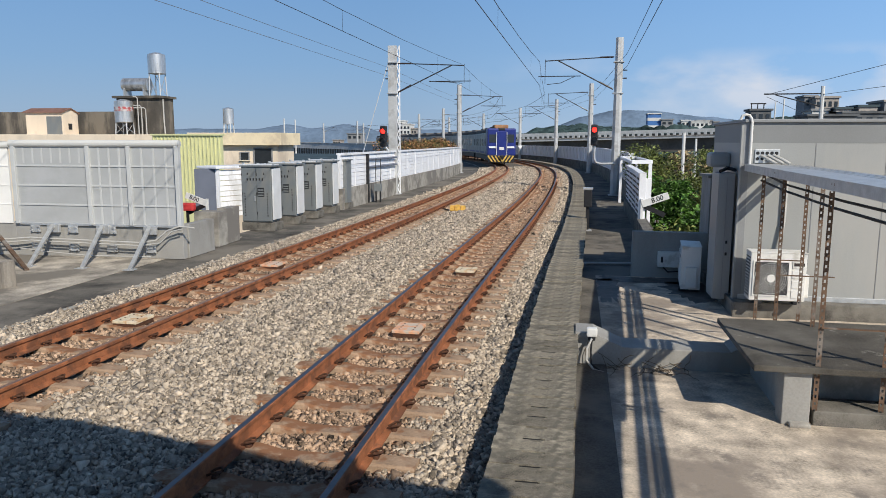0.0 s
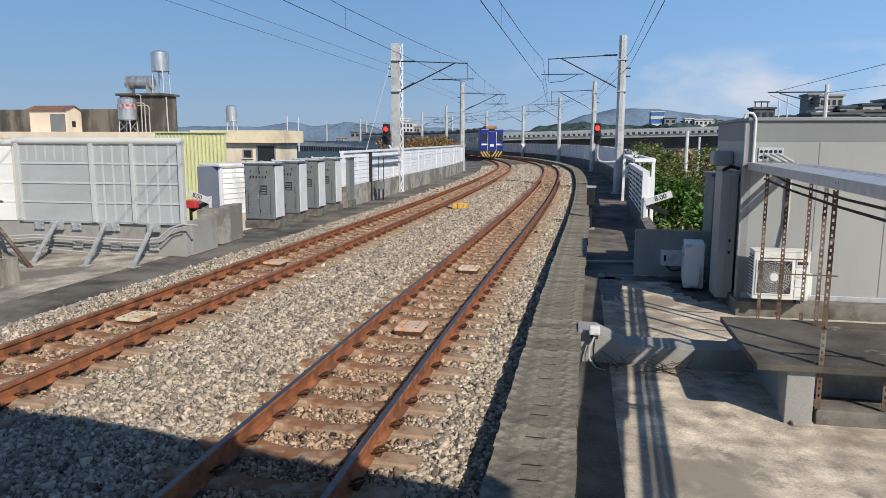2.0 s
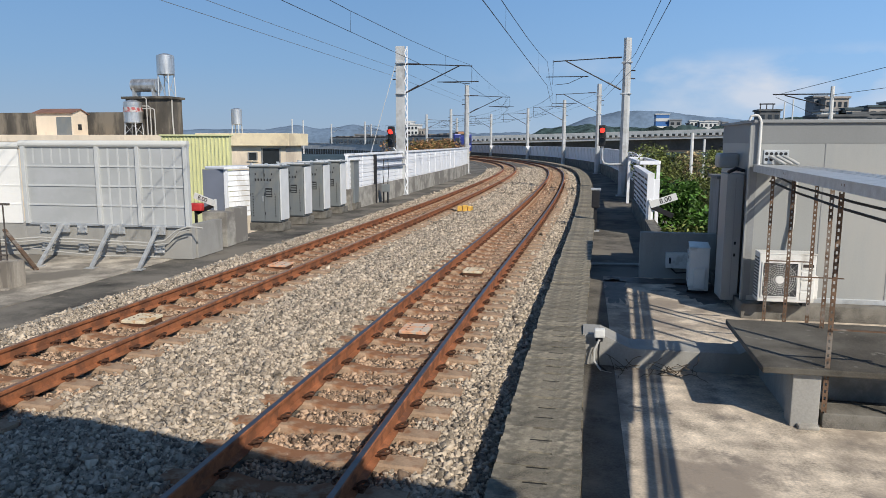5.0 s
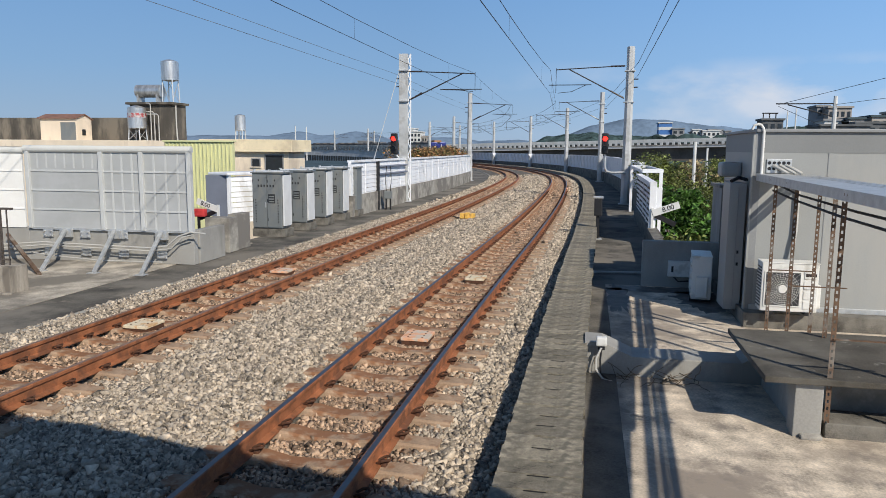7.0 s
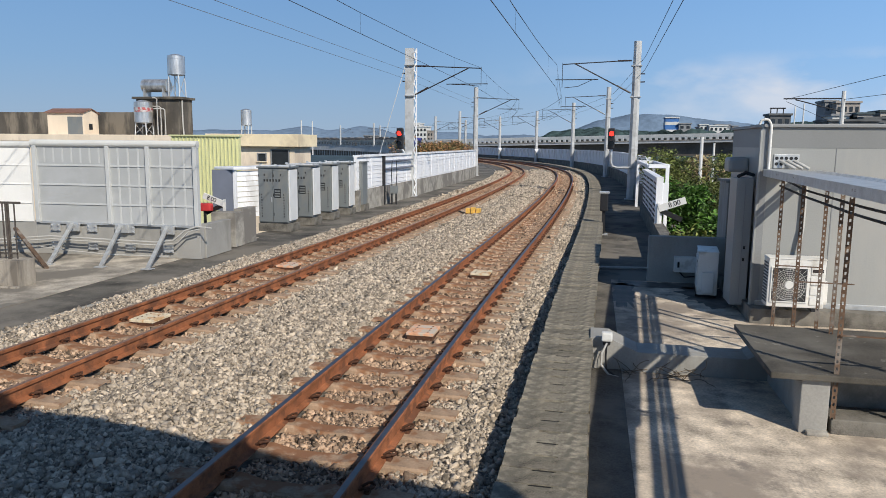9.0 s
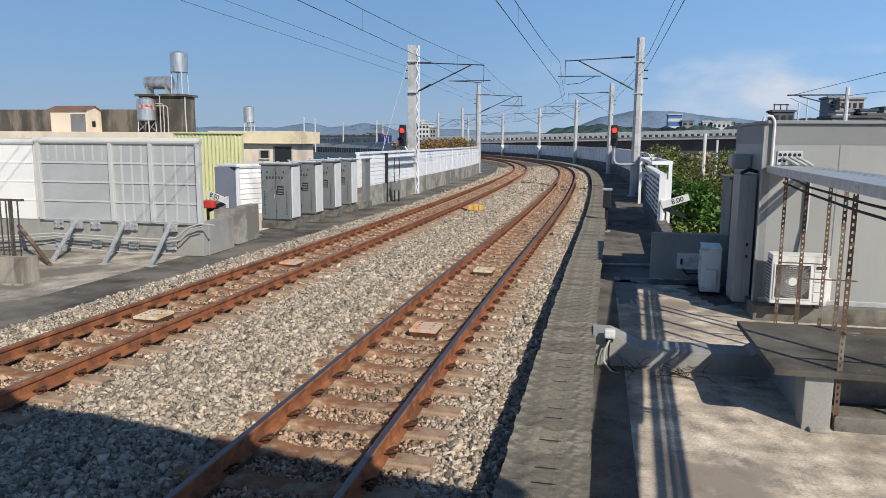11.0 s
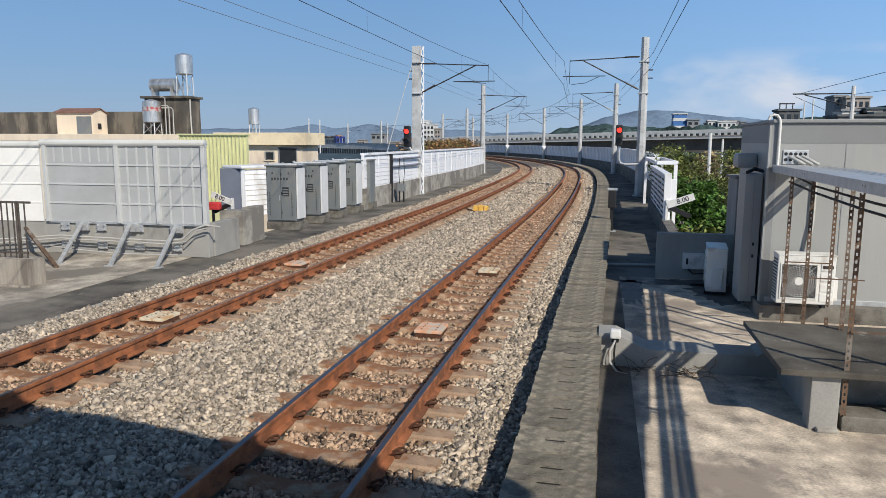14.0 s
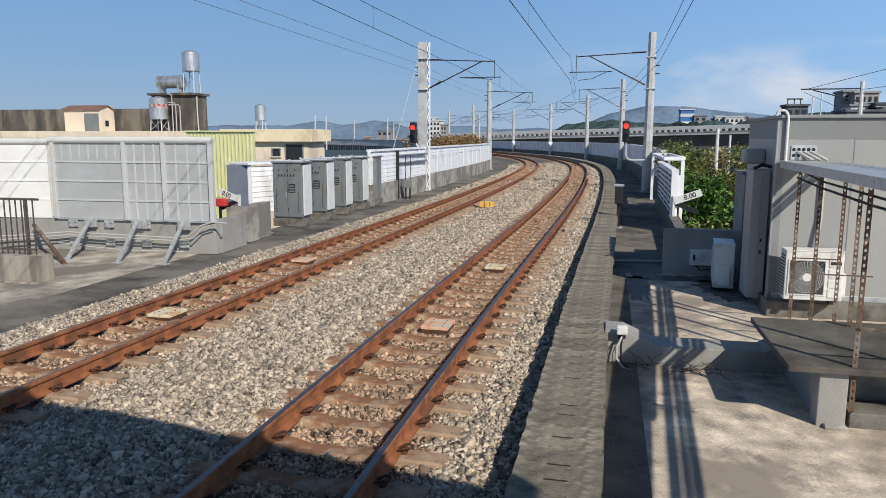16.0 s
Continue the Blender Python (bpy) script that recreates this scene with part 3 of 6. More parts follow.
# ---- overhead line ----
def mast(s, off, height, lattice=False):
    """A mast with its cantilever; the arm points to the track."""
    to = -1 if off > 0 else 1
    t = thing("catenary_mast", on_line(s, off, FLOOR), "pale grey overhead-line mast with cantilever arm", "catenary mast", "masts along the line")
    h = height - FLOOR
    sh = bmesh.new()
    if lattice:
        box(sh, -0.25, 0.20, -0.12, 0.12, 0, h, 0.01)
    else:
        r = bmesh.ops.create_cone(sh, cap_ends=True, segments=8, radius1=0.25, radius2=0.20, depth=h, matrix=Matrix.Translation((0, 0, h / 2)) @ pose(0, 0, 0, 0, 0, 22.5))
    part("shaft", sh, M_POLE, t)
    if lattice:
        bm = bar(bmesh.new(), (0.34, 0, 0), (0.34, 0, h), 0.05, 0.05)
        n = 22
        for i in range(n):
            z0, z1 = h * i / n, h * (i + 1) / n
            bar(bm, (0.20 if i % 2 else 0.34, 0, z0), (0.34 if i % 2 else 0.20, 0, z1), 0.045, 0.045)
        part("lattice", bm, M_WHITE, t)
    part("base_plate", B(-0.32, 0.36, -0.3, 0.3, 0, 0.05, 0.01), M_ALU, t)
    for z in (5.2, 6.75):
        part("clamp", B(-0.27, 0.25, -0.235, 0.235, z - 0.025, z + 0.025, 0.005), M_ALU, t)
    zt, zb = (7.02, 5.40) if off > 0 else (6.72, 5.25)
    reach = 3.7
    part("top_tube", tube(bmesh.new(), [(to * 0.25, 0, zt), (to * reach, 0, zt - 0.16)], 0.026, 8), M_WIRE, t, "dark steel top tube")
    part("insulator", C((to * 0.28, 0, zt - 0.01), (to * 0.95, 0, zt - 0.02), 0.042, seg=8), M_INSUL, t, "dark ribbed insulator")
    part("bracket_tube", tube(bmesh.new(), [(to * 0.25, 0, zb), (to * 3.1, 0, zt - 0.12)], 0.03, 8), M_WIRE, t, "dark steel diagonal tube")
    part("insulator", C((to * 0.28, 0, zb + 0.02), (to * 0.95, 0, zb + 0.38), 0.042, seg=8), M_INSUL, t, "dark ribbed insulator")
    part("registration_tube", tube(bmesh.new(), [(to * 1.9, 0, zt - 0.93), (to * (reach + 0.35), 0, zt - 0.93)], 0.022, 6), M_WIRE, t)
    part("steady_arm", tube(bmesh.new(), [(to * 2.2, 0, zt - 0.95), (to * 2.9, 0, 5.75), (to * (reach - 0.1), 0, 5.68)], 0.015, 6), M_WIRE, t)
    part("drop_bar", tube(bmesh.new(), [(to * reach, 0, zt - 0.08), (to * reach, 0, 5.7)], 0.014, 6), M_WIRE, t)
    for z in (6.35, 5.95):
        part("feeder_insulator", C((-to * 0.20, 0, z), (-to * 0.42, 0, z), 0.03, seg=8), M_INSUL, t)
    if s > 100:
        g = bmesh.new()
        v = [g.verts.new(p) for p in ((-0.4, -0.3, 2.2), (0.35, -0.3, 2.2), (0.25, -0.3, 1.35), (-0.4, 0.1, 2.2), (0.35, 0.1, 2.2), (0.25, 0.1, 1.35))]
        for f in ((0, 1, 2), (3, 5, 4), (0, 3, 4, 1), (1, 4, 5, 2), (2, 5, 3, 0)):
            g.faces.new([v[i] for i in f])
        part("gusset", g, M_WHITE, t, "white triangular bracket at the parapet")
    return t


def wires(name, stations, off, zs, label, droppers=False):
    """Contact and messenger wires hung from mast to mast."""
    t = thing(name, pose(0, 0, 0), label, "overhead wire")
    zc, zm = zs
    feeder = 0.011 if off > 0 else 0.008
    for a, b in zip(stations[:-1], stations[1:]):
        pc, pm = [], []
        n = 8
        A, Bp = at(a, off, 0), at(b, off, 0)
        for i in range(n + 1):
            u = i / n
            q = A.lerp(Bp, u)
            sag = 4 * u * (1 - u)
            pc.append(q + Vector((0, 0, zc)))
            pm.append(q + Vector((0, 0, zm - (0.00024 * (b - a) ** 2 if droppers else 0.05) * sag)))
        part("lower_wire", tube(bmesh.new(), pc, ((0.0098 if off > -2 else 0.0078) if a < 60 else 0.015) if droppers else feeder, 4), M_WIRE if droppers or off > 0 else M_FEEDER, t)
        part("upper_wire", tube(bmesh.new(), pm, ((0.0098 if off > -2 else 0.0078) if a < 60 else 0.015) if droppers else feeder, 4), M_WIRE if droppers or off > 0 else M_FEEDER, t)
        if droppers:
            for i in (1, 3, 5, 7):
                part("dropper", tube(bmesh.new(), [pc[i], pm[i]], 0.004, 4), M_WIRE, t)
    return t


# ---- barriers ----
def slat_bm(bm, length, z, h):
    """Adds one louvre slat, leaning out on both faces."""
    for sd in (-1, 1):
        v = [bm.verts.new(p) for p in ((sd * 0.034, 0.03, z + h * 0.97), (sd * 0.034, length - 0.03, z + h * 0.97), (sd * 0.052, length - 0.03, z + 0.010), (sd * 0.052, 0.03, z + 0.010))]
        w = [bm.verts.new(p) for p in ((sd * 0.03, 0.05, z), (sd * 0.03, length - 0.05, z))]
        bm.faces.new(v)
        bm.faces.new((v[3], v[2], w[1], w[0]))
    return bm


def barrier(name, off, s0, s1, z0, z1, step, label, wall_from=None, base=None, slots=False):
    t = thing(name, pose(0, 0, 0), label, "noise barrier")
    part("base_wall", sweep(block(off - 0.12, off + 0.12, FLOOR - 0.5, z0), s0 if wall_from is None else wall_from, s1, 1.0), base or M_CONC, t, "stained concrete base wall")
    part("top_cap", sweep(block(off - 0.11, off + 0.11, z1, z1 + 0.09), s0, s1, 1.0), M_WHITE, t)
    n, rows = int((s1 - s0) / step), 7
    h = (z1 - z0 - 0.1) / rows
    plain = mesh_of(B(-0.03, 0.03, 0.03, step - 0.03, z0, z1), M_WHITE)
    slat = mesh_of(slat_bm(bmesh.new(), step, 0, h), M_WHITE)
    pm = mesh_of(B(-0.06, 0.06, -0.04, 0.04, z0, z1 + 0.02, 0.01), M_WHITE)
    for i in range(n):
        s = s0 + i * step
        a, b = at(s, off), at(s + step, off)
        d = b - a
        m = Matrix.Translation(a) @ pose(0, 0, 0, 0, 0, math.degrees(math.atan2(-d.x, d.y)))
        near = s < 66
        pn = new("panel", plain)
        pn.parent, pn.matrix_basis = t, m
        if slots:
            for k in range(rows):
                for j in range(6):
                    part("slot", box(bmesh.new(), -0.058, -0.02, 0.17 + 0.3 * j, 0.31 + 0.3 * j, z0 + 0.10 + k * h, z0 + 0.16 + k * h), M_DARK, pn).matrix_basis = Matrix.Identity(4)
        q = new("post", pm)
        q.parent, q.matrix_basis = t, m
        for k in range(rows if near else 0):
            sl = new("slat", slat)
            sl.parent, sl.matrix_basis = pn, pose(0, 0, z0 + 0.05 + k * h)
    return t


# ---- call the line ----
ground_sheet()
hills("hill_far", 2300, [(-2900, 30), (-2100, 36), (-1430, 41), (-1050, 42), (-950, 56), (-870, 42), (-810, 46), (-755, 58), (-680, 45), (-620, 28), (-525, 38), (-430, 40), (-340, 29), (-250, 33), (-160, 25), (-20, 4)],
      -9, 4, 3.1, M_HILL, "ridge on the horizon, haze painted in as blue")
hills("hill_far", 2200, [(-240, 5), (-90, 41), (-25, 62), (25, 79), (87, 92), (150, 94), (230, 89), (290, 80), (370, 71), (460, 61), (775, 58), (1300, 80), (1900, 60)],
      -9, 3, 7.7, M_HILL, "ridge on the horizon, haze painted in as blue")
hills("hill_wooded", 900, [(-90, 2), (-78, 9), (-64, 13), (-50, 18), (-30, 20.5), (3, 24), (30, 20.5), (62, 20), (114, 19), (158, 22), (185, 29), (230, 30), (420, 34), (700, 40)],
      -9, 2.6, 5.3, M_HILL_NEAR, "dark wooded hillside")
hills("tree_belt", 284, [(-60, 0), (-40, 2.5), (-20, 5.2), (0, 6.8), (25, 8.0), (36, 8.4), (60, 8.6), (110, 9)], -9, 1.5, 2.2, M_HILL_NEAR, "dark belt of trees below the hillside town", 14)
deck()
track("near_track", 0.0, M_HEAD, "curving railway track with rusty rails on concrete sleepers")
track("far_track", -GAP, M_HEAD_RUST, "curving railway track with dull rusty rails on concrete sleepers")
ballast()
cable_trough()
plate(9.5, -0.05, M_PLATE, "orange plate bolted to a sleeper between the rails")
plate(14.2, -0.04, M_PLATE_PALE, "pale plate bolted to a sleeper between the rails")
plate(9.2, -4.11, M_PLATE_PALE, "pale plate bolted to a sleeper between the rails")
plate(14.0, -4.14, M_PLATE, "orange plate bolted to a sleeper between the rails")
yellow_box()
R_AT = (38.5, 65.0, 88.0, 109.0, 130.5, 152.0, 211.0)
L_AT = (37.0, 63.5, 110.0, 132.0, 184.0, 212.0)
for s in R_AT:
    mast(s, 3.75, 7.6 if s < 50 else 7.4)
for i, s in enumerate(L_AT):
    mast(s, -7.65, 7.25, lattice=i == 0)
wires("overhead_wire", (-12, 38.5, 65, 88, 110, 132, 154, 176, 198), -0.25, (5.33, 6.5), "dark contact and messenger wires over the track", True)
wires("overhead_wire", (-13.0, 37, 63.5, 88, 110, 132, 154, 176, 198), -4.08, (5.2, 6.28), "dark contact and messenger wires over the track", True)
wires("feeder_wire", (-30, 3, 37, 63.5), -8.05, (5.78, 6.22), "thin feeder wires on the outer side of the masts")
wires("feeder_wire", (-30, 3, 38.5, 65, 88, 109), 4.15, (6.2, 6.85), "thin feeder wires on the outer side of the masts")
barrier("noise_barrier", 3.86, 22.4, 30.4, 0.14, 1.41, 2.0, "white louvred noise barrier on a dark concrete wall", wall_from=15.4, base=M_CONC_DARK, slots=True)
barrier("noise_barrier", 4.22, 34.2, 160, 0.5, 1.80, 2.0, "white louvred noise barrier on a dark concrete wall", base=M_CONC_DARK)
barrier("noise_barrier", -7.62, 28.0, 66.0, 0.5, 1.85, 2.0, "white louvred noise barrier on a stained concrete wall")


def far_parapet():
    """The viaduct's inner side on the far curve: grey panels over a ribbed edge beam."""
    t = thing("viaduct_parapet", pose(0, 0, 0), "grey panelled parapet over a dark ribbed edge beam", "parapet")
    part("panel", sweep([(-8.30, 0.35), (-7.75, 0.35), (-7.75, 1.80), (-7.80, 1.80)], 112, 330, 2.0), M_PANEL_GREY, t)
    part("coping", sweep(block(-7.92, -7.70, 1.80, 1.95), 112, 330, 2.0), M_RAILPALE, t)
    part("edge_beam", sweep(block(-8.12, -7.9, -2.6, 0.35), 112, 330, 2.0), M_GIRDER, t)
    rib = mesh_of(B(-0.10, 0.0, -0.12, 0.12, -1.9, 0.40), M_PANEL_GREY)
    for i in range(105):
        q = new("rib", rib)
        q.parent, q.matrix_basis = t, on_line(114 + 2.0 * i, -8.12)


far_parapet()


# ---- roof and shed beside the line ----
def right_side():
    struct("roof_floor", B(0.02, 10.0, -10.0, 15.25, -0.8, -0.342), M_ROOFFLOOR, "stained pale screed roof floor with dark damp patches")
    struct("roof_gutter_strip", B(0.05, 0.42, 1.5, 15.2, -0.342, -0.325), M_WALKWAY, "dark rough mortar strip along the trough")
    # damp patches with ragged edges on the shaded screed
    for k, (x, y, rx, ry) in enumerate(((2.25, 13.9, 0.55, 0.9), (1.45, 14.85, 1.0, 0.35), (0.62, 13.9, 0.22, 1.2))):
        bm = bmesh.new()
        bm.faces.new([bm.verts.new((x + rx * q * math.cos(a), y + ry * q * math.sin(a), -0.338)) for a, q in
                      ((i * math.pi / 36, 1 + 0.45 * noise.fractal(Vector((math.cos(i * math.pi / 36) * 2.5 + 5 * k, math.sin(i * math.pi / 36) * 2.5, k)), 0.7, 2.0, 5)) for i in range(72))])
        struct("damp_patch", bm, M_DAMP, "dark damp patch on the screed")
    bw = thing("shed_annex", pose(2.66, 15.47, -9.0), "low grey rendered block behind the shed", "building")
    part("wall", B(0.0, 4.0, 0, 1.05, 0, 10.70, 0.01), M_GREYPAINT, bw)
    part("coping", B(-0.05, 4.05, -0.02, 1.1, 10.70, 10.76, 0.01), M_CONC, bw)
    struct("end_wall", B(1.15, 2.64, 15.25, 15.45, -0.8, 0.60, 0.015), M_GREYPAINT, "low grey rendered end wall")


def curb_beam():
    t = thing("concrete_upstand", pose(0.25, 9.0, FLOOR), "low painted concrete upstand crossing the roof floor", "upstand")
    part("beam", B(0.35, 1.65, -0.05, 0.42, 0, 0.26, 0.012), M_GREYPAINT, t)
    for ends in (((-0.22, 0.0, 0.42, 0.42), (0.0, 0.36, 0.42, 0.26)), ((1.64, 1.9, 0.26, 0.42),)):
        bm = bmesh.new()
        for x0, x1, h0, h1 in ends:
            v = [bm.verts.new(p) for p in ((x0, -0.055, 0), (x1, -0.055, 0), (x1, 0.425, 0), (x0, 0.425, 0), (x0, -0.055, h0), (x1, -0.055, h1), (x1, 0.425, h1), (x0, 0.425, h0))]
            for f in ((0, 1, 2, 3), (4, 5, 6, 7), (0, 1, 5, 4), (1, 2, 6, 5), (2, 3, 7, 6), (3, 0, 4, 7)):
                bm.faces.new([v[i] for i in f])
        part("raised_end", bm, M_GREYPAINT, t)
    return t


def hatch_slab():
    t = thing("concrete_hatch", pose(1.76, 7.29, FLOOR), "weathered concrete slab on short walls, like a tank cover", "concrete slab")
    part("slab", B(0.0, 2.6, 0.0, 1.95, 0.555, 0.62, 0.012), M_SLAB, t, "dark slab top with pale spots")
    part("end_wall", B(0.36, 0.50, 0.25, 1.85, 0, 0.555), M_GREYPAINT, t)
    part("front_pier", B(0.30, 0.56, 0.06, 0.3, 0, 0.555, 0.01), M_GREYPAINT, t)
    part("back_wall", B(0.5, 2.5, 0.6, 0.75, 0, 0.555), M_CONC, t)
    part("plinth", B(0.60, 2.6, 0.08, 0.5, 0, 0.16, 0.012), M_CONC_DARK, t)
    part("mortar_lump", B(0.36, 0.56, -0.02, 0.12, 0, 0.05, 0.02), M_CONC, t)
    return t


def shed():
    t = thing("metal_shed", pose(2.62, 12.25, 0), "grey sheet-metal equipment shed on a concrete plinth", "shed")
    part("plinth", B(-0.12, 8.0, -0.30, 2.85, FLOOR, -0.10, 0.01), M_CONC_DARK, t, "dark stained concrete plinth")
    part("body", B(0.0, 8.0, 0.0, 2.8, -0.10, 2.42), M_SHED, t)
    # flush band above the wall, in a darker grey than the panels
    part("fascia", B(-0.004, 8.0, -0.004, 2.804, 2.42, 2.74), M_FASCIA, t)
    part("roof_trim", B(-0.05, 8.0, -0.05, 2.85, 2.74, 2.79, 0.008), M_SHED_DARK, t)
    for x in (1.03, 2.05, 3.1):
        part("panel_joint", B(x - 0.006, x + 0.006, -0.006, 0.0, -0.05, 2.42), M_SHED_DARK, t)
    part("base_flashing", B(0.0, 8.0, -0.03, -0.002, -0.10, -0.02, 0.004), M_ALU, t)
    part("corner_post", B(-0.06, 0.05, -0.012, 0.06, -0.10, 2.74, 0.006), M_SHED_DARK, t)
    sc = part("side_cabinet", B(-0.32, -0.06, 0.38, 1.0, -0.2, 1.92, 0.01), M_SHED, t, "narrow grey side cabinet")
    for z in (0.55, 0.75):
        part("latch", B(-0.16, -0.13, 0.36, 0.38, z, z + 0.05), M_BLACK, sc)
    part("door_seam", B(-0.185, -0.177, 0.375, 0.38, -0.15, 1.85), M_SHED_DARK, sc)
    part("cable_bundle", tube(bmesh.new(), [(-0.3, 0.4, 1.95), (-0.15, 0.6, 2.0), (-0.05, 0.5, 1.97), (-0.1, 0.9, 2.0)], 0.03, 6), M_BLACK, t, "black cable bundle")
    part("hood", B(-0.34, 0.0, 1.15, 1.6, 1.99, 2.25, 0.06), M_SHED, t, "rounded grey vent hood")
    part("corner_angle", B(-0.09, -0.06, -0.03, 0.06, -0.10, 2.70), M_SHED, t)
    part("pipe", tube(bmesh.new(), [(0.05, -0.06, 2.0), (0.05, -0.06, 2.74), (0.035, -0.06, 2.80), (0.0, -0.06, 2.85), (-0.05, -0.06, 2.86), (-0.10, -0.05, 2.84), (-0.12, -0.04, 2.78)], 0.021, 12), M_AC, t, "white plastic pipe bent over the roof edge")
    cp = part("cable_entry", B(0.13, 0.50, -0.02, 0.0, 2.10, 2.32, 0.005), M_ALU, t, "cable entry plate with round holes")
    for k in range(5):
        for z in (2.26, 2.17):
            part("hole", C((0.17 + 0.07 * k, -0.021, z), (0.17 + 0.07 * k, -0.025, z), 0.026, seg=14), M_BLACK, cp)
    for k in range(3):
        part("conduit", tube(bmesh.new(), [(0.22 + 0.1 * k, -0.03, 2.22), (0.32 + 0.1 * k, -0.12, 2.16), (0.42 + 0.1 * k, -0.16, 2.10)], 0.025, 8), M_PVC, cp, "pale flexible conduit")
    part("drain_pipe", tube(bmesh.new(), [(0.62, -0.05, 1.98), (0.62, -0.05, 1.2), (0.60, -0.06, 1.05), (0.58, -0.08, 0.8)], 0.028, 8), M_PVC, t, "white refrigerant pipe cover")
    return t


def ac_unit(name, m, label):
    """A split-type outdoor unit: casing, square recess behind a radial wire grille, pressed side panels."""
    t = thing(name, m, label, "air conditioner")
    part("casing", B(-0.46, 0.40, 0.0, 0.35, 0.05, 0.84, 0.018), M_AC, t)
    part("top_lid", B(-0.465, 0.405, -0.008, 0.355, 0.835, 0.856, 0.008), M_AC, t)
    part("foot", B(-0.36, -0.26, -0.02, 0.35, 0.0, 0.05), M_BLACK, t)
    part("foot", B(0.22, 0.32, -0.02, 0.35, 0.0, 0.05), M_BLACK, t)
    x0, x1, z0, z1 = -0.40, 0.12, 0.15, 0.69
    cx, cz = (x0 + x1) / 2, (z0 + z1) / 2
    part("fan_opening", B(x0, x1, -0.004, 0.0, z0, z1), M_DARK, t)
    part("fan_ring", tube(bmesh.new(), [(cx + 0.25 * math.cos(a * math.pi / 18), -0.005, cz + 0.25 * math.sin(a * math.pi / 18)) for a in range(37)], 0.007, 5), M_CABINET, t)
    g = bmesh.new()
    for k in range(2, 9):
        rr = 0.255 * k / 8
        tube(g, [(cx + rr * math.cos(a * math.pi / 14), -0.012, cz + rr * math.sin(a * math.pi / 14)) for a in range(29)], 0.0028, 4)
    for k in range(32):
        a = k * math.pi / 16
        far = 0.26 / max(abs(math.cos(a)), abs(math.sin(a)))
        tube(g, [(cx + 0.05 * math.cos(a), -0.012, cz + 0.05 * math.sin(a)), (cx + far * math.cos(a), -0.012, cz + far * math.sin(a))], 0.0028, 4)
    part("grille", g, M_AC, t)
    part("hub", C((cx, -0.004, cz), (cx, -0.024, cz), 0.068, 0.060, seg=24), M_AC, t)
    for (a0, a1, b0, b1) in ((x0 - 0.02, x1 + 0.02, z1, z1 + 0.02), (x0 - 0.02, x1 + 0.02, z0 - 0.02, z0), (x0 - 0.02, x0, z0, z1), (x1, x1 + 0.02, z0, z1)):
        part("grille_frame", B(a0, a1, -0.018, 0.0, b0, b1, 0.004), M_AC, t)
    for k in range(4):
        part("service_panel", B(0.18, 0.37, -0.012, 0.0, 0.10 + 0.165 * k, 0.23 + 0.165 * k, 0.008), M_AC, t)
    part("badge", B(0.20, 0.36, -0.016, -0.012, 0.635, 0.685, 0.003), M_INSUL, t, "small dark red badge")
    for k in range(13):
        part("side_louvre", box(bmesh.new(), -0.008, 0.0, 0.03, 0.30, 0.0, 0.022, 0, pose(-0.46, 0, 0.12 + 0.052 * k)), M_DARK, t)
    part("valve_cover", B(0.40, 0.47, 0.08, 0.28, 0.10, 0.48, 0.012), M_AC, t)
    return t


def slotted_post(t, x, y, z0, z1, w=0.045):
    """An upright of slotted angle, the slots cut through as a ladder of holes."""
    bm = bmesh.new()
    n = int((z1 - z0) / 0.07)
    box(bm, x - w / 2, x - w / 5, y - 0.003, y, z0, z1)
    box(bm, x + w / 5, x + w / 2, y - 0.003, y, z0, z1)
    for i in range(n):
        z = z0 + (i + 0.5) * (z1 - z0) / n
        box(bm, x - w / 5, x + w / 5, y - 0.003, y, z - 0.021, z + 0.021)
    box(bm, x + w / 2, x + w / 2 + 0.003, y - 0.003, y + w, z0, z1)
    part("post", bm, M_ANGLE, t, "rusty slotted steel angle")


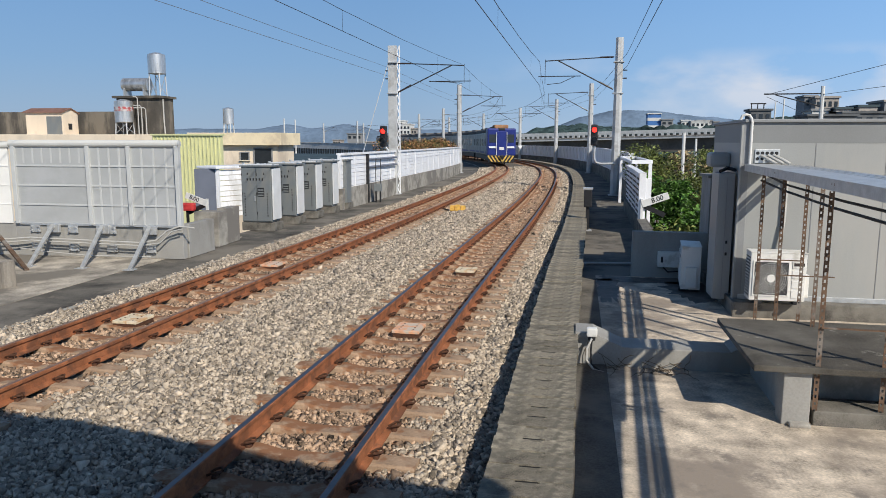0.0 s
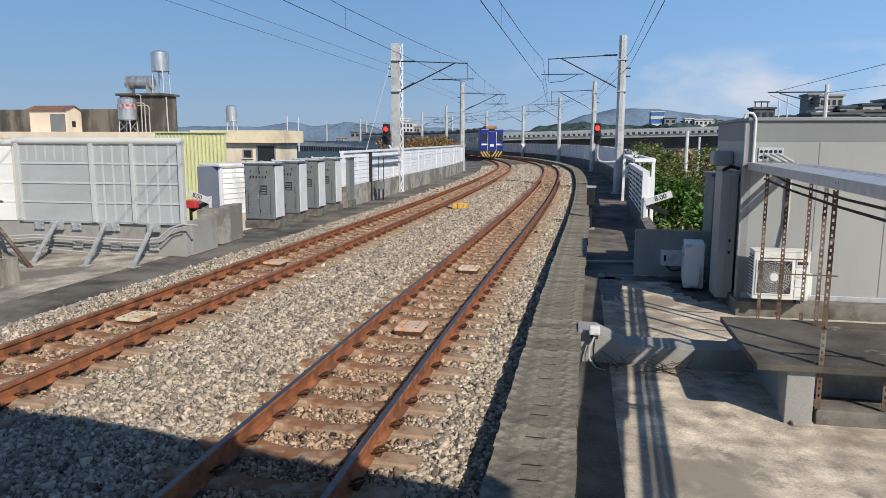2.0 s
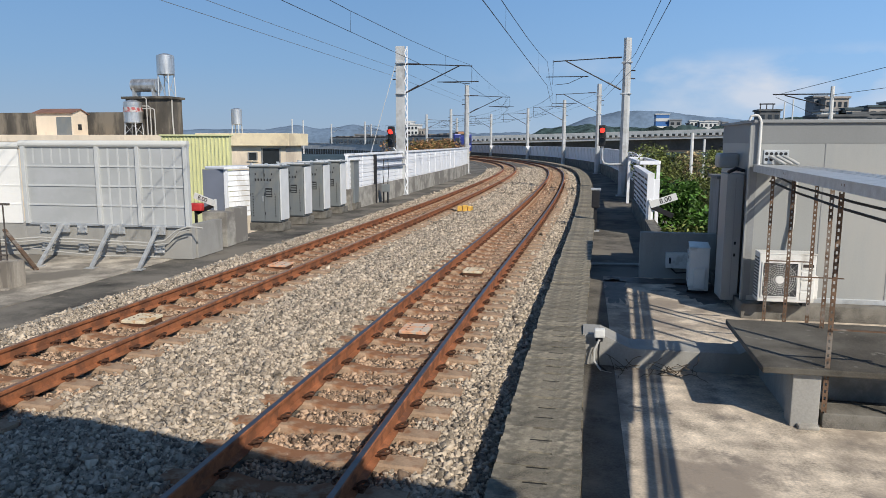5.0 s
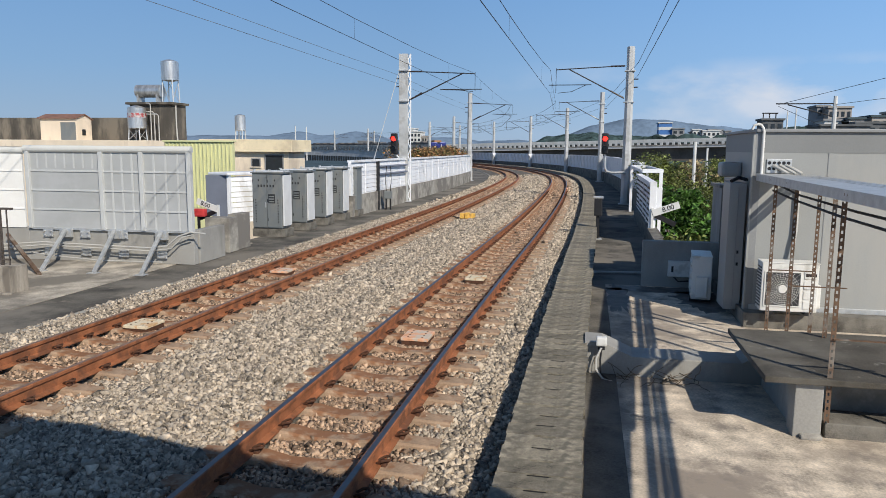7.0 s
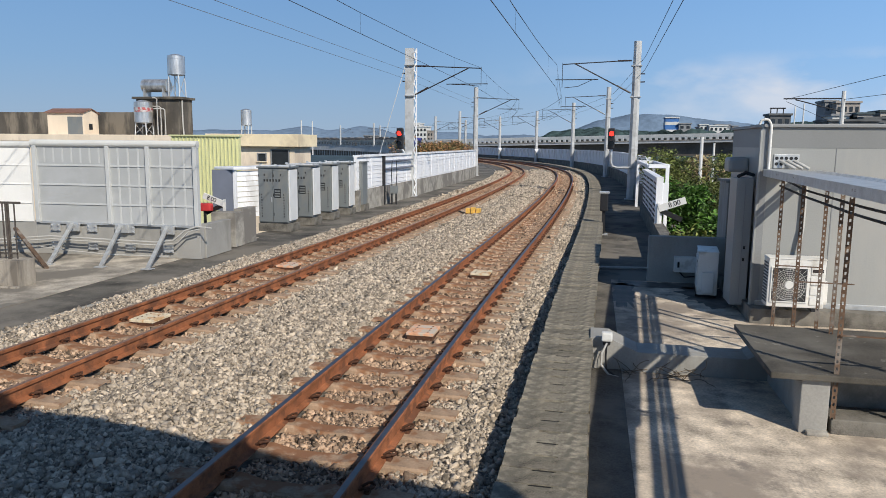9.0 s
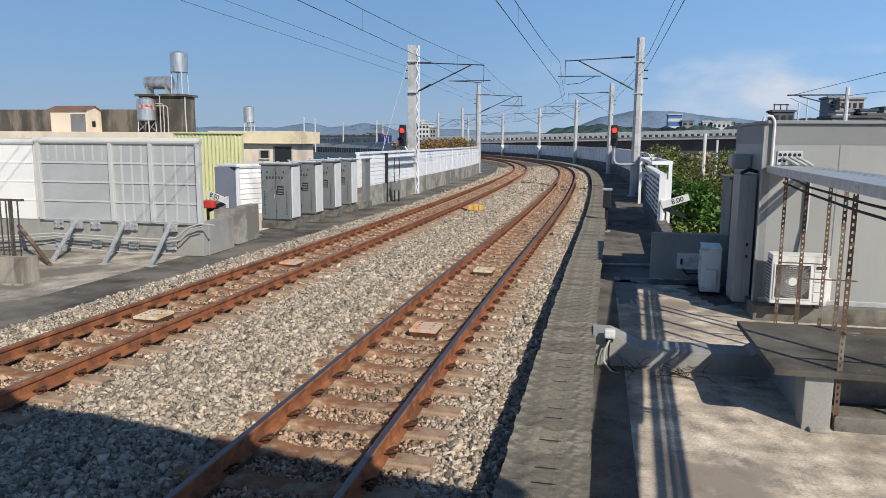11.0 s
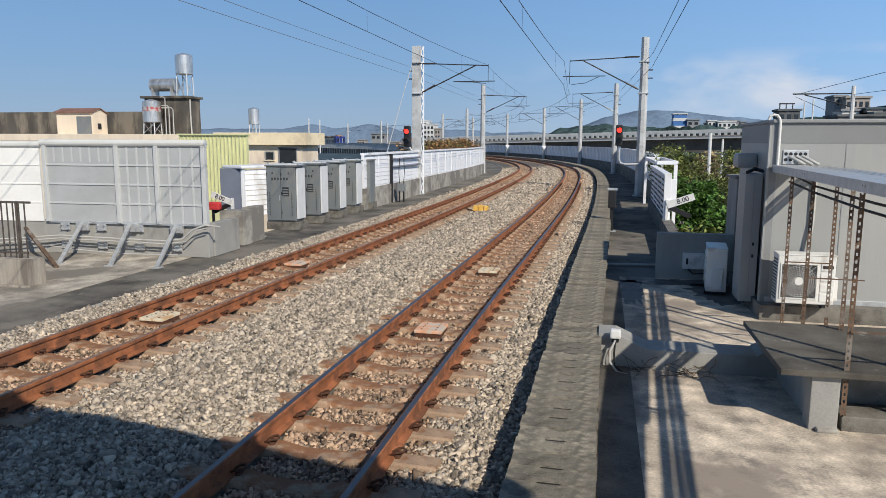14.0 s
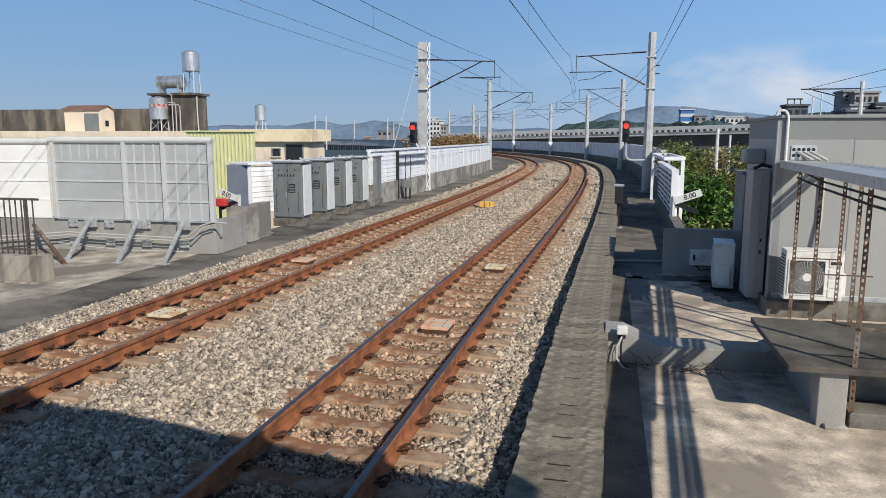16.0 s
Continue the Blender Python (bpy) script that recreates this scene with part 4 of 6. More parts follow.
def cable_tray():
    z = 1.98
    t = thing("cable_tray", pose(2.60, 12.2, 0, 0, 0, -2.6), "grey cable tray carried on rusty slotted-angle posts", "cable tray")
    part("tray_side", B(0.0, 0.012, -15.0, 0, z, z + 0.10), M_ALU, t)
    part("cover", B(-0.01, 0.45, -15.0, 0, z + 0.10, z + 0.112), M_ALU, t)
    for k, (x0, x1) in enumerate(((0.565, 0.645), (0.68, 0.73), (0.755, 0.82))):
        part("duct", B(x0, x1, -15.0, 0, z + 0.075, z + 0.10, 0.004), M_ALU, t)
    for y in (-1.2, -2.3, -4.85, -7.1, -9.4, -11.8):
        for dy in (0.0, 0.09):
            part("bearer", B(0.0, 0.84, y + dy, y + dy + 0.025, z + 0.05, z + 0.075), M_ANGLE, t)
    part("under_cable", tube(bmesh.new(), [(0.3, -0.3, 1.92), (0.27, -1.7, 1.86), (0.27, -4.2, 1.84), (0.27, -7.2, 1.86)], 0.016, 6), M_WIRE, t)
    part("under_cable", tube(bmesh.new(), [(0.15, -0.6, 1.86), (0.18, -2.0, 1.80), (0.18, -4.2, 1.77), (0.18, -7.2, 1.78)], 0.016, 6), M_WIRE, t)
    for x, y, z0 in ((0.07, -1.2, FLOOR), (0.11, -2.3, FLOOR), (0.48, -1.9, FLOOR), (-0.02, -4.85, -0.18), (0.33, -3.2, FLOOR), (0.60, -4.75, -0.18)):
        slotted_post(t, x, y, z0, z)
    for (a, b) in (((-0.02, -4.86, 0.66), (0.85, -4.86, 0.66)), ((0.11, -2.31, 0.72), (0.78, -2.31, 0.72)), ((0.07, -1.21, 0.75), (0.66, -1.21, 0.75))):
        part("cross_bar", bar(bmesh.new(), a, b, 0.035, 0.012), M_ANGLE, t)
    return t


right_side()
curb_beam()
hatch_slab()
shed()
ac_unit("air_conditioner", pose(3.115, 11.72, -0.055) @ Matrix.Scale(0.95, 4), "white split-type outdoor air conditioner with a round fan grille")
ac_unit("air_conditioner", pose(1.97, 14.15, FLOOR + 0.02, 0, 0, 264), "white outdoor air conditioner seen beside the end wall")
cable_tray()


# ---- noise screen and yard on the other side ----
def left_side():
    struct("yard_floor", B(-30.0, -9.6, -12.0, 19.5, -0.8, -0.343), M_YARD, "dusty pale screed floor, dark beside the kerb")
    w = thing("parapet_wall", pose(0, 0, 0), "low grey rendered parapet wall under the screen", "wall")
    part("wall_front", box(bmesh.new(), 0, 4.35, 0, 0.2, FLOOR, 0.46, 0.01, pose(-13.45, 15.3, 0, 0, 0, 2.0)), M_GREYPAINT, w)
    part("wall_return", box(bmesh.new(), -0.2, 0, 0, 1.3, FLOOR, 0.46, 0.01, pose(-9.08, 15.68, 0, 0, 0, 2)), M_GREYPAINT, w)
    part("wall_side", box(bmesh.new(), -9.0, 0, 0, 0.2, FLOOR, 0.46, 0.01, pose(-13.45, 15.3, 0, 0, 0, 7)), M_GREYPAINT, w)


def noise_screen():
    t = thing("noise_screen", pose(-13.4, 15.32, 0, 0, 0, 1.5), "milky white noise screen in a grey frame, braced from the ground", "noise screen")
    xs = [0.06, 2.02, 3.07, 4.28]
    z0, z1 = 0.44, 2.30
    for x in xs:
        part("post", B(x - 0.05, x + 0.05, -0.10, 0.04, z0, z1, 0.01), M_FRAME, t)
    for a, b, cols in ((xs[0], xs[1], 8), (xs[1], xs[2], 4), (xs[2], xs[3], 4)):
        part("sheet", B(a + 0.04, b - 0.04, -0.03, 0.0, z0, z1), M_CLEAR, t)
        g = bmesh.new()
        for k in range(1, 4):
            z = z0 + (z1 - z0) * k / 4
            box(g, a + 0.05, b - 0.05, -0.05, -0.03, z - 0.02, z + 0.02)
        part("rail", g, M_FRAME, t)
        for k in range(1, cols):
            x = a + (b - a) * k / cols
            part("rib", B(x - 0.02, x + 0.02, -0.036, -0.03, z1 - 0.4, z1) if cols == 8 else B(x - 0.022, x + 0.022, -0.042, -0.03, z0, z1), M_FRAME, t)
    part("top_cap", tube(bmesh.new(), [(xs[0] - 0.1, -0.02, z1 + 0.06), (xs[-1] + 0.06, -0.02, z1 + 0.06)], 0.085, 14), M_CREAMPANEL, t)
    part("bottom_rail", B(xs[0], xs[-1], -0.06, 0.02, z0 - 0.03, z0 + 0.02), M_ALU, t)
    for x, fx in ((1.02, 1.42), (2.32, 2.72), (3.54, 3.86)):
        b = part("brace", bar(bmesh.new(), (x, -0.12, 0.42), (fx, -1.5, FLOOR + 0.02), 0.085, 0.05), M_ALU, t, "galvanised channel brace")
        part("brace_foot", B(fx - 0.11, fx + 0.11, -1.62, -1.40, FLOOR, FLOOR + 0.02), M_ALU, b)
        part("brace_head", B(x - 0.16, x + 0.16, -0.13, -0.05, 0.24, 0.44, 0.01), M_ALU, b)
    for x in (0.5, 1.5, 2.5, 3.5):
        for z in (0.32, -0.12):
            ap = part("anchor_plate", B(x - 0.13, x + 0.13, -0.06, -0.035, z - 0.09, z + 0.09, 0.005), M_ALU, t)
            for bx in (-0.09, 0.09):
                for bz in (-0.05, 0.05):
                    part("bolt", C((x + bx, -0.06, z + bz), (x + bx, -0.10, z + bz), 0.018, seg=6), M_ALU, ap)
    u = thing("noise_screen", pose(-13.5, 15.3, 0, 0, 0, 187), "plain off-white noise panels with a rounded cap", "noise screen")
    part("sheet", B(0.0, 9.0, -0.02, 0.03, 0.44, 2.28), M_PLAIN, u)
    for z in (0.90, 1.36, 1.82):
        part("seam", B(0.0, 9.0, 0.03, 0.045, z - 0.012, z + 0.012), M_PLAIN, u)
    part("top_cap", tube(bmesh.new(), [(-0.05, 0, 2.32), (9.0, 0, 2.32)], 0.085, 14), M_CREAMPANEL, u)
    part("brace", bar(bmesh.new(), (0.38, 0.20, 0.28), (-1.65, 2.12, FLOOR + 0.02), 0.085, 0.05), M_ANGLE, u, "dull steel channel brace")


def relay_cabinet(m, label):
    t = thing("relay_cabinet", m, label, "relay cabinet", "row of relay cabinets")
    part("base", B(-0.53, 0.55, -0.04, 0.68, 0.0, 0.25, 0.01), M_CONC_DARK, t, "dark concrete plinth")
    part("body", B(-0.52, 0.46, 0.0, 0.64, 0.27, 1.98, 0.012), M_CABINET, t)
    # sunlight on this side is put into its much paler colour
    part("side_panel", B(0.47, 0.52, 0.03, 0.62, 0.34, 1.93, 0.012), M_CABINET_SIDE, t, "pale side panel")
    part("roof", B(-0.56, 0.56, -0.05, 0.69, 1.98, 2.03, 0.018), M_CABINET, t)
    part("roof_crown", B(-0.48, 0.48, 0.03, 0.61, 2.03, 2.06, 0.012), M_CABINET_SIDE, t)
    part("skid", B(-0.50, 0.44, 0.01, 0.62, 0.25, 0.27), M_BLACK, t)
    for a, b in ((-0.505, -0.035), (-0.02, 0.45)):
        d = part("door", B(a, b, -0.022, -0.002, 0.30, 1.95, 0.006), M_CABINET, t)
        for z in (0.5, 1.1, 1.7):
            part("hinge", B(a + 0.01, a + 0.03, -0.03, -0.022, z, z + 0.09), M_BLACK, d)
    part("handle", B(-0.085, -0.055, -0.04, -0.022, 0.92, 1.08, 0.005), M_ALU, t)
    w = part("window", B(0.02, 0.24, -0.030, -0.022, 1.06, 1.34, 0.004), M_DARK, t)
    for i in range(3):
        part("meter", B(0.04, 0.22, -0.034, -0.030, 1.09 + 0.08 * i, 1.13 + 0.08 * i), M_CABINET, w)
    for i in range(9):
        for x, z in ((-0.40, 0.45 + 0.085 * i), (0.34, 0.45 + 0.085 * i)):
            part("lettering", B(x - 0.018, x + 0.018 - 0.006 * (i % 3), -0.025, -0.0215, z, z + 0.046), M_TEXT, t)
    for i in range(6):
        part("lettering", B(-0.33 + 0.10 * i, -0.285 + 0.10 * i, -0.025, -0.0215, 1.56, 1.635), M_TEXT, t)
    for x in (-0.32, 0.22):
        part("lettering", B(x, x + 0.04, -0.025, -0.0215, 1.74, 1.80), M_TEXT, t)
    for x in (-0.5, 0.0, 0.48):
        part("lifting_eye", B(x - 0.04, x + 0.04, 0.1, 0.16, 2.05, 2.10, 0.01), M_ALU, t)
    return t


left_side()
noise_screen()
for x, y in ((-9.78, 21.0), (-9.75, 22.9), (-9.78, 24.8), (-9.80, 26.7)):
    relay_cabinet(pose(x, y, FLOOR), "grey steel relay cabinet with white stencilled doors")


# ---- buildings ----
def building(name, x0, x1, y0, y1, z1, wall, label, trim=None, trim_h=0.35):
    t = thing(name, pose(0, 0, 0), label, "building")
    part("wall", B(x0, x1, y0, y1, -9.0, z1), wall, t)
    if trim:
        part("parapet", B(x0 - 0.35, x1 + 0.35, y0 - 0.35, y1 + 0.3, z1, z1 + trim_h, 0.02), trim, t)
    return t


def opening(t, x0, x1, y, z0, z1):
    w = part("window", B(x0, x1, y - 0.02, y + 0.05, z0, z1), M_GLASS, t)
    part("window_frame", box(box(box(bmesh.new(), x0 - 0.06, x1 + 0.06, y - 0.06, y, z1, z1 + 0.06), x0 - 0.06, x0, y - 0.06, y, z0, z1), x1, x1 + 0.06, y - 0.06, y, z0, z1), M_FARGREY, w)
    part("sill", B(x0 - 0.1, x1 + 0.1, y - 0.1, y, z0 - 0.06, z0), M_CREAM, w)


def water_tank(m, r, h, leg, label, red=False):
    t = thing("water_tank", m, label, "water tank")
    part("shell", C((0, 0, leg), (0, 0, leg + h), r, seg=28), M_STEELTANK, t, smooth=True)
    part("lid", C((0, 0, leg + h), (0, 0, leg + h + 0.16 * r), r, r * 0.62, seg=28), M_STEELTANK, t)
    part("cap", C((0, 0, leg + h + 0.16 * r), (0, 0, leg + h + 0.26 * r), r * 0.62, r * 0.25, seg=28), M_STEELTANK, t)
    part("bottom", C((0, 0, leg - 0.12 * r), (0, 0, leg), r * 0.4, r, seg=28), M_STEELTANK, t)
    for k in (0.15, 0.5, 0.85):
        part("hoop", C((0, 0, leg + h * k - 0.02), (0, 0, leg + h * k + 0.02), r * 1.02, seg=28), M_STEELTANK, t)
    if red:
        part("red_band", C((0, 0, leg + h * 0.50), (0, 0, leg + h * 0.74), r * 1.015, seg=28), M_REDBAND, t, "red lettering band")
    g = []
    for k in range(4):
        a = math.pi / 4 + k * math.pi / 2
        g.append((math.cos(a) * r * 0.9, math.sin(a) * r * 0.9))
        part("leg", bar(bmesh.new(), (g[k][0] * 1.1, g[k][1] * 1.1, 0), (g[k][0], g[k][1], leg), 0.06, 0.06), M_ALU, t)
    if leg > 0.6:
        for k in range(4):
            p, q = g[k], g[(k + 1) % 4]
            part("brace", bar(bmesh.new(), (p[0], p[1], 0.1), (q[0], q[1], leg - 0.1), 0.03, 0.03), M_ALU, t)
    return t


def town_left():
    a = building("cream_building", -60, -24.6, 42, 48, 2.35, M_CREAM, "long cream rendered building with a flat roof", M_CREAM, 0.45)
    b = building("cream_house", -23.3, -17.9, 41.5, 44, 2.15, M_CREAM, "cream rendered house with a yellow-cream parapet", M_CREAM_TRIM, 0.75)
    opening(b, -22.6, -22.1, 41.5, 0.9, 1.95)
    opening(b, -20.3, -19.8, 41.5, 1.25, 1.7)
    opening(b, -19.4, -18.3, 41.5, 0.8, 1.95)
    t = thing("corrugated_shed", pose(0, 0, 0), "yellow-green corrugated sheet building", "shed")
    part("wall", B(-20.35, -16.75, 32.2, 32.4, -9, 2.66), M_YELLOWSHEET, t)
    for i in range(18):
        x = -20.3 + i * 0.2
        part("rib", B(x, x + 0.05, 32.15, 32.2, -0.5, 2.66), M_YELLOWSHEET, t)
    part("roof_edge", B(-20.4, -16.7, 32.1, 32.5, 2.66, 2.74, 0.01), M_YELLOWSHEET, t)
    h = thing("stair_house", pose(-35.3, 44, 2.8), "small cream stair house with a reddish gabled roof", "roof house")
    bm = bmesh.new()
    ring = [(0, 0), (1.5, 0), (1.5, 1.45), (0.75, 1.74), (0, 1.5)]
    ends = [[bm.verts.new((x, y, z)) for y, z in ring] for x in (-1.9, 0.95)]
    bm.faces.new(ends[0]); bm.faces.new(ends[1][::-1])
    for i in range(5):
        j = (i + 1) % 5
        bm.faces.new((ends[0][i], ends[0][j], ends[1][j], ends[1][i]))
    part("wall", bm, M_CREAM, h)
    for y0, z0, y1, z1 in ((-0.15, 1.46, 0.75, 1.75), (0.75, 1.75, 1.62, 1.40)):
        rf = bmesh.new()
        v = [rf.verts.new(q) for q in ((-2.05, y0, z0), (1.05, y0, z0), (1.05, y1, z1), (-2.05, y1, z1))]
        w2 = [rf.verts.new(q.co + Vector((0, 0, 0.06))) for q in v]
        for f in ([v[3], v[2], v[1], v[0]], w2, [v[0], v[1], w2[1], w2[0]], [v[1], v[2], w2[2], w2[1]], [v[2], v[3], w2[3], w2[2]], [v[3], v[0], w2[0], w2[3]]):
            rf.faces.new(f)
        part("roof", rf, M_ROOFRED, h)
    part("door", B(-0.30, 0.85, -0.03, 0.02, 0.0, 1.22), M_CABINET, h, "grey steel door")
    part("side_window", B(0.94, 0.97, 0.5, 0.85, 0.35, 0.75), M_DARK, h)
    w = thing("roof_wall", pose(-36, 47, 2.8), "blackened old roof wall", "wall")
    part("wall", B(-14, 7.0, 0, 0.4, 0, 1.65), M_OLDWALL, w)
    pp = thing("tank_pipes", pose(-28.0, 42.9, 2.8), "white plastic water pipes beside the tank", "pipes")
    for x, top in ((0.0, 2.3), (0.25, 1.75), (0.55, 1.6)):
        part("pipe", tube(bmesh.new(), [(x, 0, 0), (x, 0, top), (x - 0.12, 0, top + 0.1), (-0.3, 0, top + 0.1)], 0.035, 8), M_PVC, pp)
    d = thing("tank_block", pose(-27.9, 43.5, 2.8), "blackened render block carrying water tanks", "roof house")
    part("wall", B(-2.0, 1.1, 0, 1.6, 0, 2.35), M_OLDWALL, d)
    part("roof", B(-2.2, 1.25, -0.2, 1.8, 2.35, 2.5, 0.02), M_OLDWALL, d)
    part("drain", tube(bmesh.new(), [(1.16, 0.3, 2.3), (1.16, 0.3, 0.9), (1.2, 0.3, 0.0)], 0.05, 8), M_PVC, d)
    water_tank(pose(-27.3, 44.2, 5.3), 0.56, 1.2, 1.45, "stainless water tank on a tall steel stand")
    water_tank(pose(-29.0, 42.9, 2.8), 0.58, 1.3, 0.8, "stainless water tank with a red lettering band", True)
    water_tank(pose(-22.3, 44.0, 2.9), 0.34, 0.95, 0.6, "small stainless water tank on a stand")
    k = thing("solar_tank", pose(-28.7, 44.0, 5.3), "horizontal stainless solar water heater tank", "water tank")
    part("drum", C((-0.9, 0, 0.75), (0.9, 0, 0.75), 0.42, seg=20), M_STEELTANK, k, smooth=True)
    for x in (-0.7, 0.7):
        part("stand", B(x - 0.04, x + 0.04, -0.4, 0.4, 0, 0.5), M_ALU, k)


town_left()


# ---- platform and canopy behind the camera ----
def platform():
    struct("platform", B(-0.6, 4.0, -25, 0.6, -0.342, 0.92, 0.02), M_CONC, "concrete platform end")
    bm = bmesh.new()
    v = [bm.verts.new(p) for p in ((-3.0, 1.30, 4.53), (3.7, 0.20, 4.53), (3.7, -1.5, 4.53), (-3.0, -1.5, 4.53))]
    top = [bm.verts.new(p.co + Vector((0, 0, 0.2))) for p in v]
    bm.faces.new(v); bm.faces.new(top[::-1])
    for i in range(4):
        j = (i + 1) % 4
        bm.faces.new((v[i], v[j], top[j], top[i]))
    c = thing("platform_canopy", pose(0, 0, 0), "steel platform canopy roof over the station end", "canopy")
    part("roof", bm, M_SHED, c)
    for x, y in ((3.3, -1.1), (1.2, -1.1)):
        part("column", B(x - 0.15, x + 0.15, y - 0.15, y + 0.15, 0.92, 4.53, 0.01), M_POLE, c)


# ---- signals, signs and posts ----
def signal(m, label, pipe):
    """Two-aspect colour-light signal on a bent pipe bracket; the upper lamp is lit red."""
    t = thing("railway_signal", m, label, "railway signal", "red signals")
    part("housing", B(-0.17, 0.17, -0.13, 0.13, 0.0, 1.05, 0.06), M_BLACK, t)
    for z, mt in ((0.78, M_SIGNALRED), (0.30, M_GLASS)):
        part("lens", C((0, -0.135, z), (0, -0.145, z), 0.125, seg=24), mt, t, "lit red lens" if mt is M_SIGNALRED else "dark unlit lens")
        h = bmesh.new()
        for k in range(9):
            a0, a1 = math.radians(-10 + 22 * k), math.radians(-10 + 22 * (k + 1))
            p = [h.verts.new(q) for q in ((0.15 * math.cos(a0), -0.13, z + 0.15 * math.sin(a0)), (0.15 * math.cos(a1), -0.13, z + 0.15 * math.sin(a1)),
                                          (0.15 * math.cos(a1), -0.36, z - 0.02 + 0.15 * math.sin(a1)), (0.15 * math.cos(a0), -0.36, z - 0.02 + 0.15 * math.sin(a0)))]
            h.faces.new(p)
        part("hood", h, M_BLACK, t)
    part("bracket_pipe", tube(bmesh.new(), pipe, 0.06, 10), M_ALU, t, "bent galvanised bracket pipe", smooth=True)
    return t


M_SIGNALRED = glow("signal_red_light", (1.0, 0.03, 0.02), 3.0)
signal(pose(0.76, 37.6, 2.22), "colour-light signal showing red beside the track", [(0.03, 0.1, 0.0), (0.03, 0.1, -0.65), (0.12, 0.1, -0.85), (0.35, 0.2, -0.92), (1.1, 0.7, -0.92)])
signal(pose(-9.75, 35.9, 2.14), "colour-light signal showing red beside the mast", [(0.05, 0.1, 0.0), (0.2, 0.1, -0.2), (0.22, 0.1, -0.65), (0.08, 0.1, -0.82), (-0.95, 0.1, -0.86)])


def text(t, body, size, m, material):
    cu = bpy.data.curves.new("lettering", "FONT")
    cu.body, cu.size, cu.extrude, cu.align_x, cu.align_y = body, size, 0.004, "CENTER", "CENTER"
    tmp = new("lettering_source", cu)
    me = bpy.data.meshes.new_from_object(tmp.evaluated_get(bpy.context.evaluated_depsgraph_get()))
    bpy.data.objects.remove(tmp)
    me.materials.clear()
    me.materials.append(material)
    ob = new("lettering", me)
    ob.parent, ob.matrix_basis = t, m


def gradient_sign(m, label, flip, k=1.0):
    """A gradient post: a white tilted arm with figures, a black arm below."""
    t = thing("gradient_post", m, label, "railway sign", "gradient signs")
    part("white_arm", box(bmesh.new(), 0.0, 0.66 * k, -0.015, 0.015, -0.085 * k, 0.085 * k, 0.004, pose(0, 0, 0.42 * k, 0, -20, 0 if flip > 0 else 180)), M_SIGN, t)
    text(t, "8.00", 0.17 * k, pose(0.36 * k * flip, -0.02, 0.55 * k, 90, 0, 0) @ pose(0, 0, 0, 0, 0, 20 * flip), M_TEXT)
    part("black_arm", box(bmesh.new(), 0.0, 0.55 * k, -0.015, 0.015, -0.06 * k, 0.06 * k, 0.004, pose(0.06 * flip, 0.02, 0.38 * k, 0, 24, 0 if flip > 0 else 180)), M_BLACK, t)
    part("post", B(-0.035, 0.035, 0.0, 0.05, 0.065 if k > 1 else 0.0, 0.55 * k), M_SIGN, t)
    return t


gradient_sign(pose(1.90, 22.15, 0.075), "white gradient sign arm with black figures on the barrier end", 1, 1.2186)
g = gradient_sign(pose(-10.02, 18.3, 0.30), "white gradient sign arm with black figures beside the low wall", -1)
rl = thing("red_lamp_cover", pose(-10.55, 18.2, 0.52), "bright red hood fixed by the sign", "lamp cover")
part("hood", B(-0.16, 0.22, -0.1, 0.1, 0.0, 0.22, 0.05), M_RED, rl)
part("post", B(-0.03, 0.03, -0.03, 0.03, -0.87, 0.0), M_BLACK, rl)


def right_barrier_end():
    t = thing("barrier_return", pose(0, 0, 0), "white steel return frame closing the barrier", "barrier frame")
    near_y, far_y, xa, xb = 27.4, 34.0, 1.92, 2.62
    for y in (near_y, far_y):
        part("top_beam", B(xa, xb, y - 0.07, y + 0.07, 1.62, 1.76, 0.015), M_WHITE, t)
    for x in (xa, xb):
        part("side_beam", B(x - 0.06, x + 0.06, near_y + 0.07, far_y - 0.07, 1.63, 1.75, 0.015), M_WHITE, t)
    for x, y in ((xb - 0.03, near_y), (xb, far_y), (xa, far_y)):
        part("post", B(x - 0.06, x + 0.06, y - 0.06, y + 0.06, -1.9 if x > 2.5 else FLOOR, 1.62, 0.01), M_WHITE, t)
    e = at(22.4, 3.86)
    part("end_post", B(e.x - 0.10, e.x + 0.10, e.y - 0.12, e.y - 0.04, 0.14, 1.52, 0.01), M_WHITE, t)
    part("end_rail", B(e.x + 0.10, e.x + 0.26, e.y - 0.10, e.y - 0.04, 0.40, 1.35, 0.01), M_WHITE, t)


right_barrier_end()


def dwarf_post():
    t = thing("trackside_device", pose(0.33, 23.0, FLOOR), "small dark trackside detector on a post beside the trough", "track equipment")
    part("post", B(-0.05, 0.05, -0.05, 0.05, 0, 0.8, 0.01), M_BLACK, t)
    part("head", B(-0.12, 0.12, -0.14, 0.10, 0.75, 1.30, 0.03), M_BLACK, t)
    part("cap", B(-0.15, 0.15, -0.16, 0.14, 1.30, 1.36, 0.01), M_ALU, t)
    part("foot", B(-0.14, 0.14, -0.14, 0.14, 0, 0.04), M_ALU, t)


dwarf_post()


